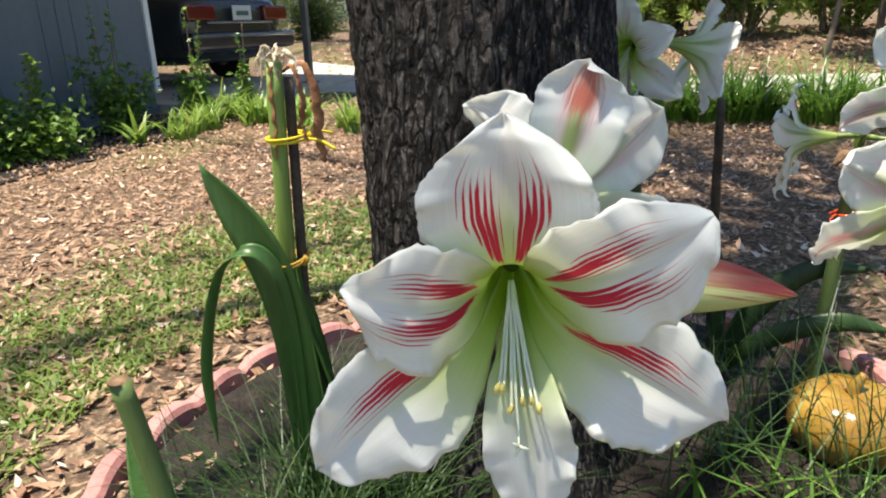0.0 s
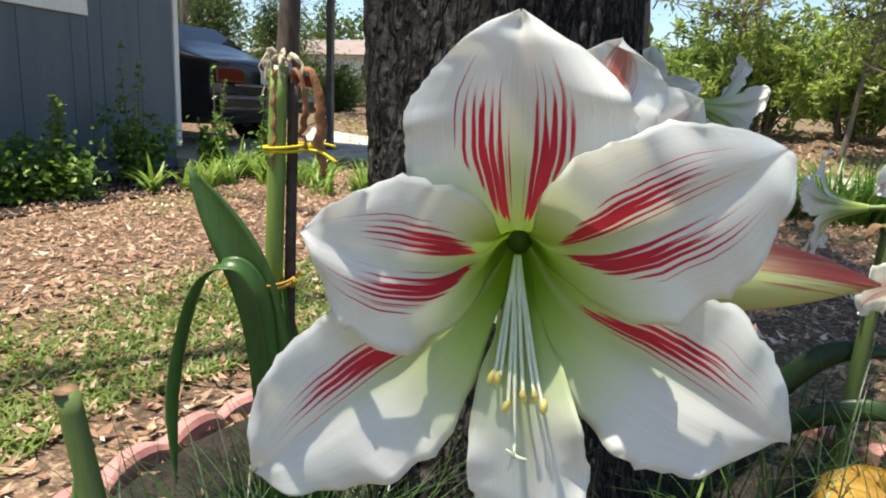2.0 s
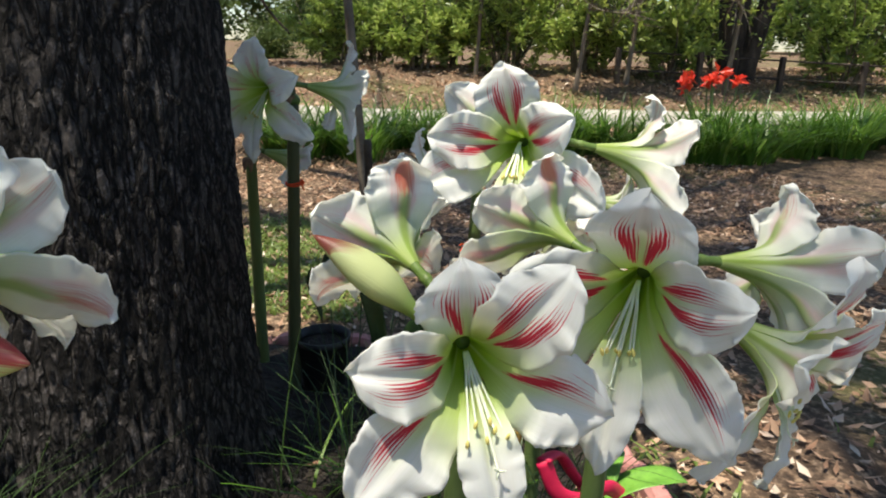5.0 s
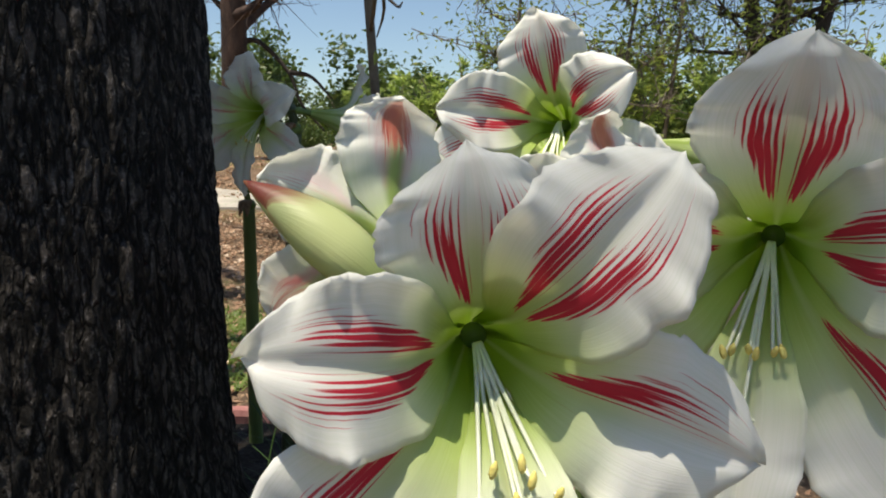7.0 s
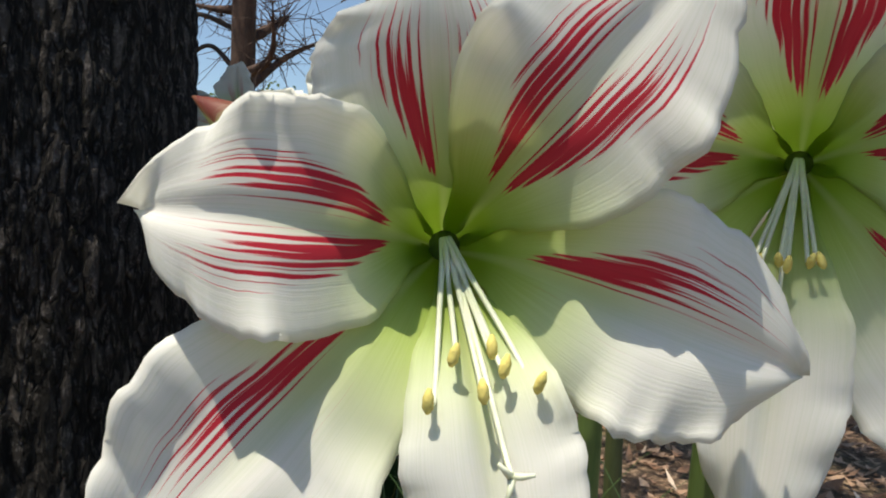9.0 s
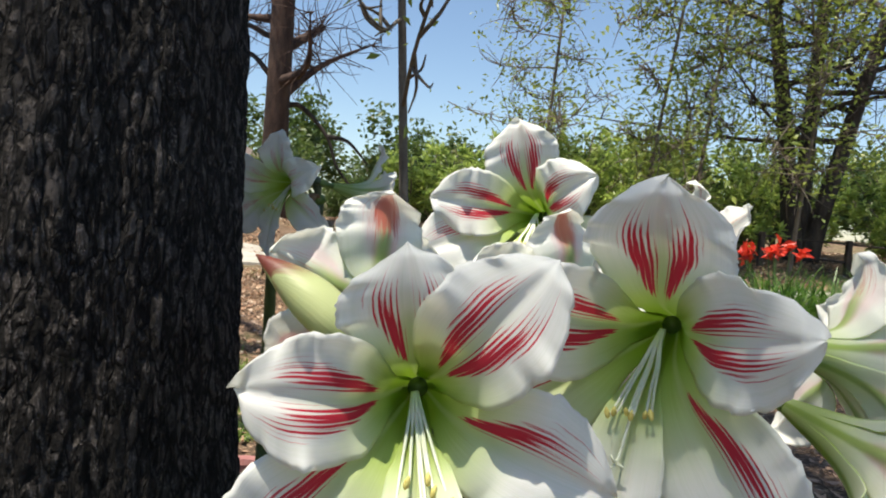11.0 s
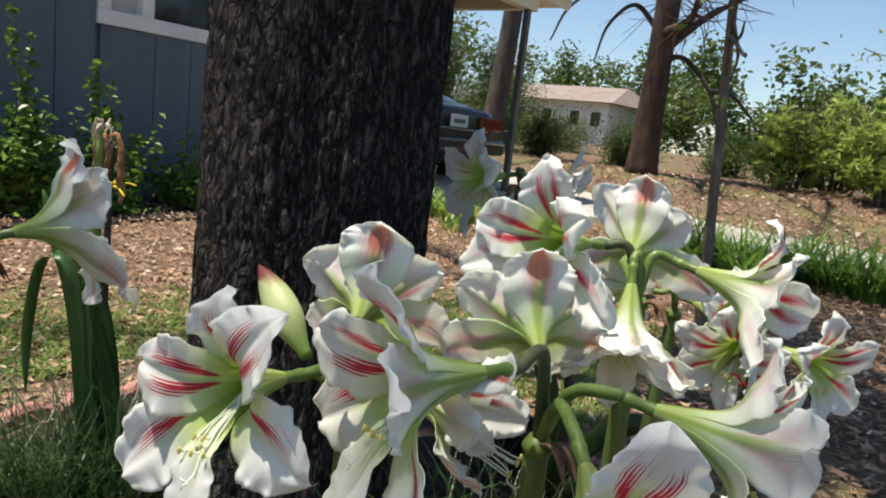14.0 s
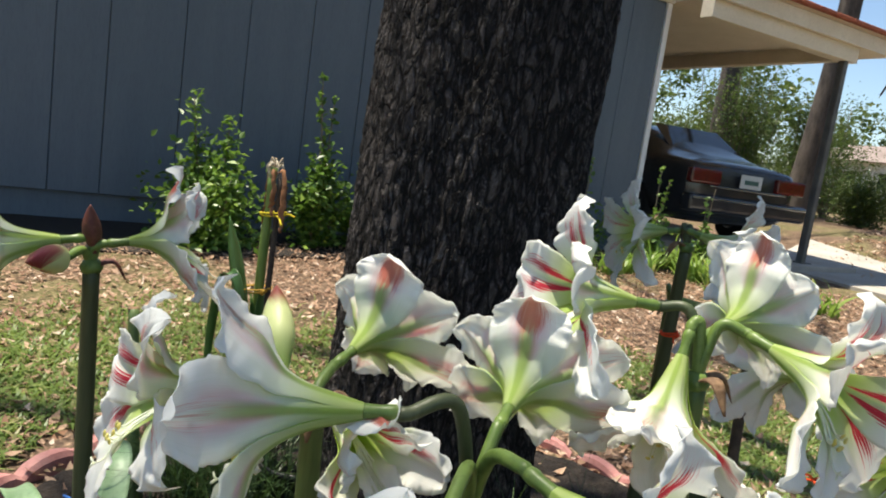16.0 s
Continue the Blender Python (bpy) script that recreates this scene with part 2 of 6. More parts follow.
M_ANTHER = plain("anther_yellow", (0.74, 0.66, 0.20), (0.64, 0.54, 0.16), 300, 0.85, 0.5, 900, 0.001)
M_LEAF = plain("strap_leaf", (0.038, 0.095, 0.020), (0.070, 0.150, 0.032), 20, 0.38, 0.15, 120, 0.0015, (1, 1, 0.15))
M_LEAF_PALE = plain("strap_leaf_pale", (0.20, 0.32, 0.16), (0.30, 0.42, 0.24), 20, 0.42, 0.15, 120, 0.0015)
M_SEEDLING = plain("seedling_leaf", (0.10, 0.24, 0.03), (0.16, 0.34, 0.05), 30, 0.4, 0.15, 140, 0.001)
# darkened copy of the strap leaf: the trunk's shade put into its colour
M_LEAF_SHADED = plain("strap_leaf_dark", (0.014, 0.034, 0.010), (0.028, 0.060, 0.016), 20, 0.4, 0.15, 120, 0.0015)
M_DRY = plain("dried_flower", (0.42, 0.33, 0.22), (0.62, 0.55, 0.42), 60, 0.85, 0.6, 260, 0.003)
M_DRY_BROWN = plain("dried_brown", (0.20, 0.075, 0.03), (0.34, 0.16, 0.07), 50, 0.85, 0.6, 260, 0.003)
M_DEAD = plain("dead_stalk", (0.045, 0.034, 0.026), (0.10, 0.075, 0.055), 40, 0.85, 0.5, 220, 0.002)
M_BARK_DARK = plain("bark_dark", (0.030, 0.023, 0.019), (0.070, 0.056, 0.046), 7, 0.9, 0.9, 45, 0.025, (1, 1, 0.35))
M_STALK_LIME = plain("stalk_lime", (0.15, 0.23, 0.045), (0.24, 0.33, 0.085), 40, 0.45, 0.3, 220, 0.0015, (1, 1, 0.08))
M_TIE_Y = plain("yellow_wool", (0.70, 0.56, 0.02), (0.60, 0.46, 0.03), 300, 0.9, 0.6, 1200, 0.001)
M_TIE_O = plain("ochre_wool", (0.42, 0.24, 0.03), (0.50, 0.30, 0.05), 300, 0.9, 0.6, 1200, 0.001)
M_TIE_R = plain("orange_wool", (0.85, 0.10, 0.02), (0.75, 0.07, 0.02), 300, 0.85, 0.6, 1200, 0.001)
M_TIE_B = plain("blue_wool", (0.02, 0.09, 0.32), (0.03, 0.13, 0.40), 300, 0.85, 0.6, 1200, 0.001)
M_TIE_PINK = plain("crimson_ribbon", (0.62, 0.015, 0.07), (0.52, 0.01, 0.06), 60, 0.5, 0.3, 500, 0.001)
M_EDGING = plain("pink_concrete", (0.40, 0.17, 0.155), (0.48, 0.25, 0.22), 9, 0.85, 0.5, 120, 0.004, vary=0.25)
M_SIDING = plain("siding_paint", (0.100, 0.128, 0.156), (0.118, 0.146, 0.174), 2.2, 0.55, 0.12, 90, 0.002, (3, 3, 0.25), vary=0.06)
M_TRIM = plain("white_trim", (0.72, 0.72, 0.70), (0.80, 0.80, 0.78), 5, 0.5, 0.1, 80, 0.002)
M_BLIND = plain("window_blind", (0.50, 0.48, 0.44), (0.56, 0.54, 0.50), 6, 0.6, 0.1, 90, 0.002)
M_CREAM = plain("cream_fascia", (0.66, 0.58, 0.44), (0.72, 0.64, 0.50), 3, 0.6, 0.1, 70, 0.002)
M_SHINGLE = plain("red_shingle", (0.26, 0.07, 0.04), (0.36, 0.12, 0.07), 12, 0.85, 0.5, 120, 0.006, vary=0.3)
M_CONCRETE = plain("concrete", (0.34, 0.31, 0.27), (0.46, 0.43, 0.38), 1.6, 0.9, 0.4, 60, 0.006)
M_POST = plain("post_paint", (0.07, 0.07, 0.07), (0.11, 0.11, 0.10), 6, 0.6, 0.1, 90, 0.002)
M_WOOD_GREY = plain("grey_wood", (0.10, 0.08, 0.06), (0.19, 0.16, 0.125), 5, 0.85, 0.5, 70, 0.006, (1, 1, 1))
M_AMBER = plain("amber_glaze", (0.24, 0.13, 0.02), (0.38, 0.24, 0.05), 9, 0.16, 0.12, 60, 0.004, spec=0.7)
M_POT = plain("black_pot", (0.012, 0.012, 0.013), (0.02, 0.02, 0.02), 12, 0.45, 0.15, 120, 0.002)
M_SOIL = plain("pot_soil", (0.012, 0.009, 0.007), (0.036, 0.027, 0.020), 40, 0.95, 0.9, 120, 0.02)
M_CARPAINT = plain("car_paint_grey", (0.030, 0.031, 0.034), (0.040, 0.040, 0.044), 3, 0.18, 0.02, 40, 0.001, spec=0.7)
M_CHROME = plain("chrome", (0.26, 0.26, 0.27), (0.34, 0.34, 0.34), 4, 0.22, 0.03, 60, 0.001, metal=1.0)
M_TAIL = plain("tail_lens", (0.10, 0.004, 0.004), (0.14, 0.006, 0.005), 20, 0.2, 0.1, 90, 0.001, spec=0.7)
M_TYRE = plain("tyre_rubber", (0.012, 0.012, 0.012), (0.02, 0.02, 0.02), 20, 0.85, 0.3, 120, 0.003)
M_PLATE = plain("plate_white", (0.55, 0.56, 0.56), (0.62, 0.62, 0.60), 10, 0.5, 0.1, 90, 0.001)
M_PLATE_BAR = plain("plate_bar", (0.05, 0.12, 0.10), (0.07, 0.14, 0.12), 10, 0.5, 0.1, 90, 0.001)
M_WHITE_HOUSE = plain("white_siding_far", (0.62, 0.64, 0.64), (0.74, 0.75, 0.74), 0.6, 0.6, 0.1, 12, 0.01)
M_ROOF_FAR = plain("brown_roof_far", (0.22, 0.17, 0.15), (0.29, 0.235, 0.21), 1.0, 0.9, 0.3, 20, 0.02)
M_BARK = plain("bark_grey", (0.055, 0.044, 0.036), (0.12, 0.098, 0.08), 9, 0.9, 0.8, 60, 0.02, (1, 1, 0.3))
M_BARK_PINE = plain("bark_pine", (0.040, 0.023, 0.018), (0.092, 0.054, 0.040), 7, 0.9, 0.9, 50, 0.03, (1, 1, 0.35))
M_TWIG = plain("twig", (0.14, 0.11, 0.08), (0.22, 0.18, 0.13), 12, 0.85, 0.4, 90, 0.004)
glass = Shade("window_glass")
glass.set(Base_Color=(0.015, 0.018, 0.02), Roughness=0.05)
M_GLASS = glass.mat
F_BUSH = foliage("boxwood_leaf", (0.04, 0.09, 0.014), (0.17, 0.30, 0.042), (0.40, 0.54, 0.09), 0.28, 0.40)
F_BULB = foliage("bulb_leaf", (0.10, 0.19, 0.025), (0.26, 0.38, 0.07), (0.48, 0.44, 0.14))
F_HEDGE = foliage("hedge_leaf", (0.14, 0.22, 0.04), (0.46, 0.56, 0.15), (0.70, 0.72, 0.30), 0.45, 0.32)
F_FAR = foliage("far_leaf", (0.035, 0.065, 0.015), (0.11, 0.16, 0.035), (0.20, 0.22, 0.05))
F_SPRING = foliage("spring_leaf", (0.12, 0.17, 0.03), (0.30, 0.36, 0.07), (0.42, 0.44, 0.12))
F_GRASS = foliage("border_grass", (0.035, 0.085, 0.012), (0.15, 0.29, 0.04), (0.34, 0.44, 0.11), 0.35, 0.36)
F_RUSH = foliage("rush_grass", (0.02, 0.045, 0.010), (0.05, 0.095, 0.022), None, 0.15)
F_LAWN = foliage("lawn_blade", (0.10, 0.16, 0.03), (0.24, 0.32, 0.08), (0.40, 0.34, 0.16))
F_CHIP = foliage("leaf_litter", (0.24, 0.135, 0.085), (0.60, 0.42, 0.29), (0.80, 0.68, 0.55), 0.1, 0.85, 0.2)
F_RED = foliage("red_flower", (0.55, 0.03, 0.02), (0.75, 0.07, 0.03), None, 0.3)


def trunk_bark():
    s = Shade("trunk_bark")
    co = s.coord("Object", (1, 1, 0.27))
    warp = s.node("ShaderNodeVectorMath", props=(("operation", "MULTIPLY_ADD"),), i0=s.node("ShaderNodeTexNoise", 1, Vector=co, Scale=45.0, Detail=3.0), i1=(0.030, 0.030, 0.030), i2=co)
    crack = s.node("ShaderNodeTexVoronoi", 0, props=(("feature", "DISTANCE_TO_EDGE"),), Vector=warp, Scale=74.0)
    tone = s.node("ShaderNodeSeparateColor", 0, Color=s.node("ShaderNodeTexVoronoi", 1, Vector=warp, Scale=74.0))
    ridge = s.noise(s.coord("Object", (1, 1, 0.20)), 66, 6, 0.62)
    flake = s.noise(s.coord("Object", (1, 1, 0.5)), 190, 6, 0.72)
    grit = s.noise(s.coord("Object", (1, 1, 0.8)), 420, 4, 0.7)
    big = s.noise(s.coord("Object", (1, 1, 0.4)), 4.5, 4)
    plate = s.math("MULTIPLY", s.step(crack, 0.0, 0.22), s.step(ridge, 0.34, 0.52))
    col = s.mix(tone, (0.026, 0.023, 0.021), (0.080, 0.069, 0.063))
    # cracks painted near-black: shade put into the colour to make them look deep
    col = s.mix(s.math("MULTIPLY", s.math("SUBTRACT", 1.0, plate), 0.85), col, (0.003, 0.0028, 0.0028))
    fleck = s.math("MULTIPLY", s.step(s.math("ADD", s.math("MULTIPLY", flake, 0.65), s.math("MULTIPLY", grit, 0.35)), 0.50, 0.60), s.math("MULTIPLY", s.step(big, 0.25, 0.60), plate))
    col = s.mix(s.math("MULTIPLY", fleck, 0.9), col, (0.20, 0.178, 0.172))
    s.set(Base_Color=col, Roughness=0.92)
    s.bsdf.inputs["Specular IOR Level"].default_value = 0.2
    s.bump(s.math("ADD", s.math("MULTIPLY", plate, 0.9), s.math("ADD", s.math("MULTIPLY", flake, 0.8), s.math("MULTIPLY", ridge, 0.5))), 1.0, 0.008)
    return s.mat


M_TRUNK = trunk_bark()


def ground_material():
    s = Shade("ground_litter")
    co = s.coord("Object")
    patch = s.noise(co, 0.55, 4)
    mid = s.noise(co, 7, 6)
    fine = s.noise(co, 55, 5)
    dirt = s.mix(s.step(mid, 0.35, 0.7), (0.13, 0.085, 0.055), (0.27, 0.185, 0.125))
    dirt = s.mix(s.step(fine, 0.52, 0.7), dirt, (0.42, 0.29, 0.19))
    dirt = s.mix(s.step(fine, 0.62, 0.35), dirt, (0.08, 0.055, 0.04))
    moss = s.mix(fine, (0.10, 0.12, 0.035), (0.22, 0.23, 0.08))
    col = s.mix(s.math("MULTIPLY", s.step(patch, 0.5, 0.62), 0.45), dirt, moss)
    s.set(Base_Color=col, Roughness=0.95)
    s.bsdf.inputs["Specular IOR Level"].default_value = 0.15
    s.bump(s.math("ADD", mid, s.math("MULTIPLY", fine, 0.7)), 0.8, 0.03)
    return s.mat


M_GROUND = ground_material()


# ---- ground, drive, house ----
def height(x, y):
    """The lie of the land: level by the bed, a bank beyond the drive."""
    x, y = np.asarray(x, float), np.asarray(y, float)
    z = 0.42 * smoothstep(8.6, 12.5, y) + 0.5 * smoothstep(14, 40, y)
    z = z + 0.012 * np.sin(1.7 * x + 0.6 * y) * np.cos(1.3 * y - 0.4 * x) * smoothstep(0.9, 2.5, np.hypot(x, y - 1))
    return z


def build_ground():
    def axis(lo, hi, fine_lo, fine_hi, step):
        fine = np.arange(fine_lo, fine_hi, step)
        a = fine_lo - np.geomspace(step, fine_lo - lo, 22)[::-1]
        b = fine_hi + np.geomspace(step, hi - fine_hi, 22)
        return np.concatenate([a, fine, b])
    xs, ys = axis(-400, 400, -4, 6, 0.12), axis(-300, 600, -1, 13, 0.12)
    X, Y = np.meshgrid(xs, ys)
    Z = height(X, Y)
    rng = np.random.default_rng(3)
    near = (np.abs(X) < 6) & (Y > -1) & (Y < 13)
    Z = Z + near * rng.normal(0, 0.006, X.shape)
    nx, ny = len(xs), len(ys)
    idx = np.arange(nx * ny).reshape(ny, nx)
    f = np.stack([idx[:-1, :-1], idx[:-1, 1:], idx[1:, 1:], idx[1:, :-1]], -1).reshape(-1, 4)
    me = mesh_of("ground", np.stack([X, Y, Z], -1).reshape(-1, 3), f.tolist(), True, [M_GROUND])
    thing("ground", "bare soil strewn with dry brown leaf litter", "ground", kind="structure", data=me)


build_ground()


def ribbon(name, near, far, lift, mat, label, category):
    n = bez(near, 10)
    f = bez(far, 10)
    rows = []
    for k in np.linspace(0, 1, 7):
        p = n * (1 - k) + f * k
        p[:, 2] = height(p[:, 0], p[:, 1]) + lift
        rows.append(p)
    top = np.concatenate(rows)
    c = len(n)
    low = top.copy()
    low[:, 2] -= 0.15
    v = np.concatenate([top, low])
    faces = []
    for r in range(6):
        for i in range(c - 1):
            faces.append((r * c + i, r * c + i + 1, (r + 1) * c + i + 1, (r + 1) * c + i))
    o = 7 * c
    for i in range(c - 1):
        faces.append((i + 1, i, o + i, o + i + 1))
        faces.append((6 * c + i, 6 * c + i + 1, o + 6 * c + i + 1, o + 6 * c + i))
    thing(name, label, category, kind="structure", data=mesh_of(name, v, faces, False, [mat]))


ribbon("road", [(-2.7, 7.9, 0), (-1.9, 7.7, 0), (-0.4, 7.15, 0), (1.2, 6.75, 0), (3.3, 6.75, 0), (8, 6.7, 0), (16, 6.4, 0)],
       [(-3.2, 10.6, 0), (-1.9, 9.9, 0), (0.1, 8.9, 0), (1.6, 8.35, 0), (3.4, 8.3, 0), (8, 8.15, 0), (16, 7.9, 0)],
       0.03, M_CONCRETE, "sunlit pale concrete driveway leading to the carport", "driveway")

CORNER = Vector((-2.94, 6.03, 0))
ALONG = Vector((-0.163, -0.987, 0))     # along the house wall, away from the carport
OUT = Vector((0.987, -0.163, 0))        # out of the wall, towards the garden
HOUSE = Matrix(((ALONG.x, OUT.x, 0, CORNER.x), (ALONG.y, OUT.y, 0, CORNER.y), (0, 0, 1, 0), (0, 0, 0, 1)))
# in house coordinates: x along the wall from the corner, y outwards, z up


def house_box(name, x0, x1, y0, y1, z0, z1, mat, parent=None, bevel=0.004, label=""):
    me = box_mesh(name, (x1 - x0, y1 - y0, z1 - z0), [mat], bevel, ((x0 + x1) / 2, (y0 + y1) / 2, (z0 + z1) / 2))
    return part(name, me, parent, label, None if parent is not None else HOUSE)


def build_house():
    WL, WR, WB, WT = 2.62, 1.09, 1.27, 2.05      # the window's opening along the wall, sill and head
    LEN, TOP = 11.5, 2.50
    wall = thing("wall_house", "blue-grey painted vertical board siding of a house", "house wall", kind="structure")
    wall.matrix_world = HOUSE
    # the wall's core, left open at the window
    for x0, x1, z0, z1 in ((0.02, WR, 0.2, TOP), (WL, LEN, 0.2, TOP), (WR, WL, 0.2, WB), (WR, WL, WT, TOP)):
        house_box("core", x0, x1, -0.14, -0.02, z0, z1, M_SIDING, wall, 0)
    house_box("foundation", 0.0, LEN, -0.16, -0.035, -0.2, 0.2, M_SIDING, wall, 0.006, "painted foundation strip")
    x = 0.06
    rng = random.Random(5)
    widths = []
    while x < LEN - 0.05:
        w = rng.choice((0.29, 0.40, 0.40, 0.44))
        widths.append((x, min(x + w, LEN)))
        x += w
    for a, b in widths:
        spans = [(0.17, TOP)]
        if b > WR - 0.09 and a < WL + 0.09:
            if a >= WR - 0.09 and b <= WL + 0.09:
                spans = [(0.17, WB - 0.10), (WT + 0.10, TOP)]
            else:
                a2, b2 = (a, WR - 0.09) if a < WR - 0.09 else (WL + 0.09, b)
                part("board", box_mesh("board", (b2 - a2 - 0.006, 0.03, TOP - 0.17), [M_SIDING], 0.004, ((a2 + b2) / 2, -0.006, (TOP + 0.17) / 2)), wall)
                a, b = (WR - 0.09, b) if a < WR - 0.09 else (a, WL + 0.09)
                spans = [(0.17, WB - 0.10), (WT + 0.10, TOP)]
        for z0, z1 in spans:
            if b - a > 0.03:
                part("board", box_mesh("board", (b - a - 0.004, 0.03, z1 - z0), [M_SIDING], 0.004, ((a + b) / 2, -0.006, (z0 + z1) / 2)), wall)
    trim = thing("trim", "white corner board of the house", "trim", kind="structure", data=box_mesh("trim", (0.06, 0.20, TOP - 0.2), [M_TRIM], 0.004, (0.02, -0.08, (TOP + 0.2) / 2)))
    trim.matrix_world = HOUSE
    win = thing("window_1", "white framed window with pale blind and dark glass", "window", kind="structure")
    win.matrix_world = HOUSE
    for x0, x1, z0, z1, nm in ((WR - 0.09, WL + 0.09, WB - 0.10, WB, "window_sill"), (WR - 0.09, WL + 0.09, WT, WT + 0.10, "window_frame"),
                               (WR - 0.09, WR, WB, WT, "window_frame"), (WL, WL + 0.09, WB, WT, "window_frame"), (2.31, 2.40, WB, WT, "mullion"), (1.64, 1.76, WB, WT, "mullion")):
        house_box(nm, x0, x1, -0.10, 0.03, z0, z1, M_TRIM, win, 0.005)
    house_box("pane", WR, 1.64, -0.075, -0.065, WB, WT, M_GLASS, win, 0)
    house_box("pane", 1.76, 2.31, -0.075, -0.065, WB, WT, M_GLASS, win, 0)
    house_box("blind", 2.40, WL, -0.07, -0.055, WB, WT, M_BLIND, win, 0)
    # the house's other walls close it behind the siding
    back = thing("wall_back", "plain house walls out of view", "house wall", kind="structure")
    back.matrix_world = HOUSE
    house_box("side_wall", 0.0, 0.12, -7.0, -0.17, 0.0, TOP, M_SIDING, back, 0)
    house_box("end_wall", LEN - 0.12, LEN, -7.0, -0.17, 0.0, TOP, M_SIDING, back, 0)
    house_box("rear_wall", 0.12, LEN - 0.12, -7.0, -6.88, 0.0, TOP, M_SIDING, back, 0)
    # roof: an eave over the wall that runs on over the carport
    roof = thing("roof", "low red shingle roof with cream fascia and soffit", "roof", kind="structure")
    roof.matrix_world = HOUSE
    X0, X1 = -2.92, LEN + 0.3
    pitch = 0.30
    def slab(name, pts, thick, mat, label=""):
        v = [Vector(p) for p in pts] + [Vector(p) + Vector((0, 0, thick)) for p in pts]
        return part(name, mesh_of(name, v, [(3, 2, 1, 0), (4, 5, 6, 7), (0, 1, 5, 4), (1, 2, 6, 5), (2, 3, 7, 6), (3, 0, 4, 7)], False, [mat]), roof, label)
    EZ = 2.53
    OVER = 0.56        # the carport's overhang past the wall
    rise = 3.7 * pitch / (OVER + 3.4)
    slab("soffit", [(X0 + 0.06, OVER - 0.05, EZ - 0.13), (-0.02, OVER - 0.05, EZ - 0.13), (-0.02, -7.1, EZ - 0.13), (X0 + 0.06, -7.1, EZ - 0.13)], 0.03, M_CREAM, "cream painted soffit")
    slab("ceiling_board", [(0.02, 0.0, TOP), (X1, 0.0, TOP), (X1, -7.1, TOP), (0.02, -7.1, TOP)], 0.03, M_CREAM)
    for x0, x1, over in ((X0, 0.0, OVER), (0.0, X1, 0.06)):
        slab("deck", [(x0, over, EZ), (x1, over, EZ), (x1, -3.4, EZ + 3.7 * pitch), (x0, -3.4, EZ + 3.7 * pitch)], 0.03, M_CREAM)
        slab("deck", [(x0, -3.4, EZ + 3.7 * pitch), (x1, -3.4, EZ + 3.7 * pitch), (x1, -7.4, EZ), (x0, -7.4, EZ)], 0.03, M_CREAM)
    house_box("fascia", X0, 0.0, OVER - 0.045, OVER - 0.01, EZ - 0.15, EZ, M_CREAM, roof, 0.003, "cream fascia board")
    house_box("fascia", 0.0, X1, 0.02, 0.05, EZ - 0.15, EZ, M_CREAM, roof, 0.003, "cream fascia board")
    house_box("beam", X0 + 0.66, -0.02, 0.35, 0.49, EZ - 0.30, EZ - 0.13, M_CREAM, roof, 0.004, "cream carport beam")
    house_box("beam", X0 + 0.66, X0 + 0.78, -6.9, 0.35, EZ - 0.28, EZ - 0.13, M_CREAM, roof, 0.004, "cream carport beam")
    # barge board with the tile edge
    for y0, y1, z0, z1 in ((OVER, -3.4, EZ, EZ + 3.7 * pitch), (-3.4, -7.4, EZ + 3.7 * pitch, EZ)):
        v = [(x, y, z + dz) for x in (X0 - 0.03, X0) for y, z in ((y0, z0), (y1, z1)) for dz in (-0.12, 0.03)]
        part("barge_board", mesh_of("barge_board", v, [(0, 1, 3, 2), (4, 6, 7, 5), (0, 4, 5, 1), (2, 3, 7, 6), (1, 5, 7, 3), (0, 2, 6, 4)], False, [M_TRIM]), roof)
    tile = box_mesh("shingle", (0.27, 0.25, 0.035), [M_SHINGLE], 0.006)
    for r in range(16):
        for c in range(int((X1 - X0) / 0.28)):
            if r > 4 and c > 12:
                continue
            port = X0 + c * 0.28 < -0.2
            y = (OVER - 0.03 if port else 0.03) - r * 0.235
            z = EZ + 0.05 + ((OVER - y) * rise if port else (0.06 - y) * pitch)
            ob = part("shingle", tile, roof, m=Matrix.Translation((X0 + 0.12 + c * 0.28 + 0.06 * (r % 2), y, z)) @ Euler((-math.atan(pitch) + 0.06, 0, 0)).to_matrix().to_4x4())
    post = thing("carport_post", "slim dark steel post holding up the carport roof", "post", data=box_mesh("carport_post", (0.075, 0.075, 2.16), [M_POST], 0.008, (-2.12, 0.43, 1.16)))
    post.matrix_world = HOUSE
    plate = part("base_plate", box_mesh("base_plate", (0.16, 0.16, 0.015), [M_POST], 0.003, (-2.12, 0.43, 0.1)), post)
    slabo = thing("pavement", "grey concrete carport slab in deep shade", "carport floor", kind="structure", data=box_mesh("pavement", (2.9, 7.3, 0.25), [M_CONCRETE], 0.01, (-1.46, -3.05, -0.03)))
    slabo.matrix_world = HOUSE


build_house()


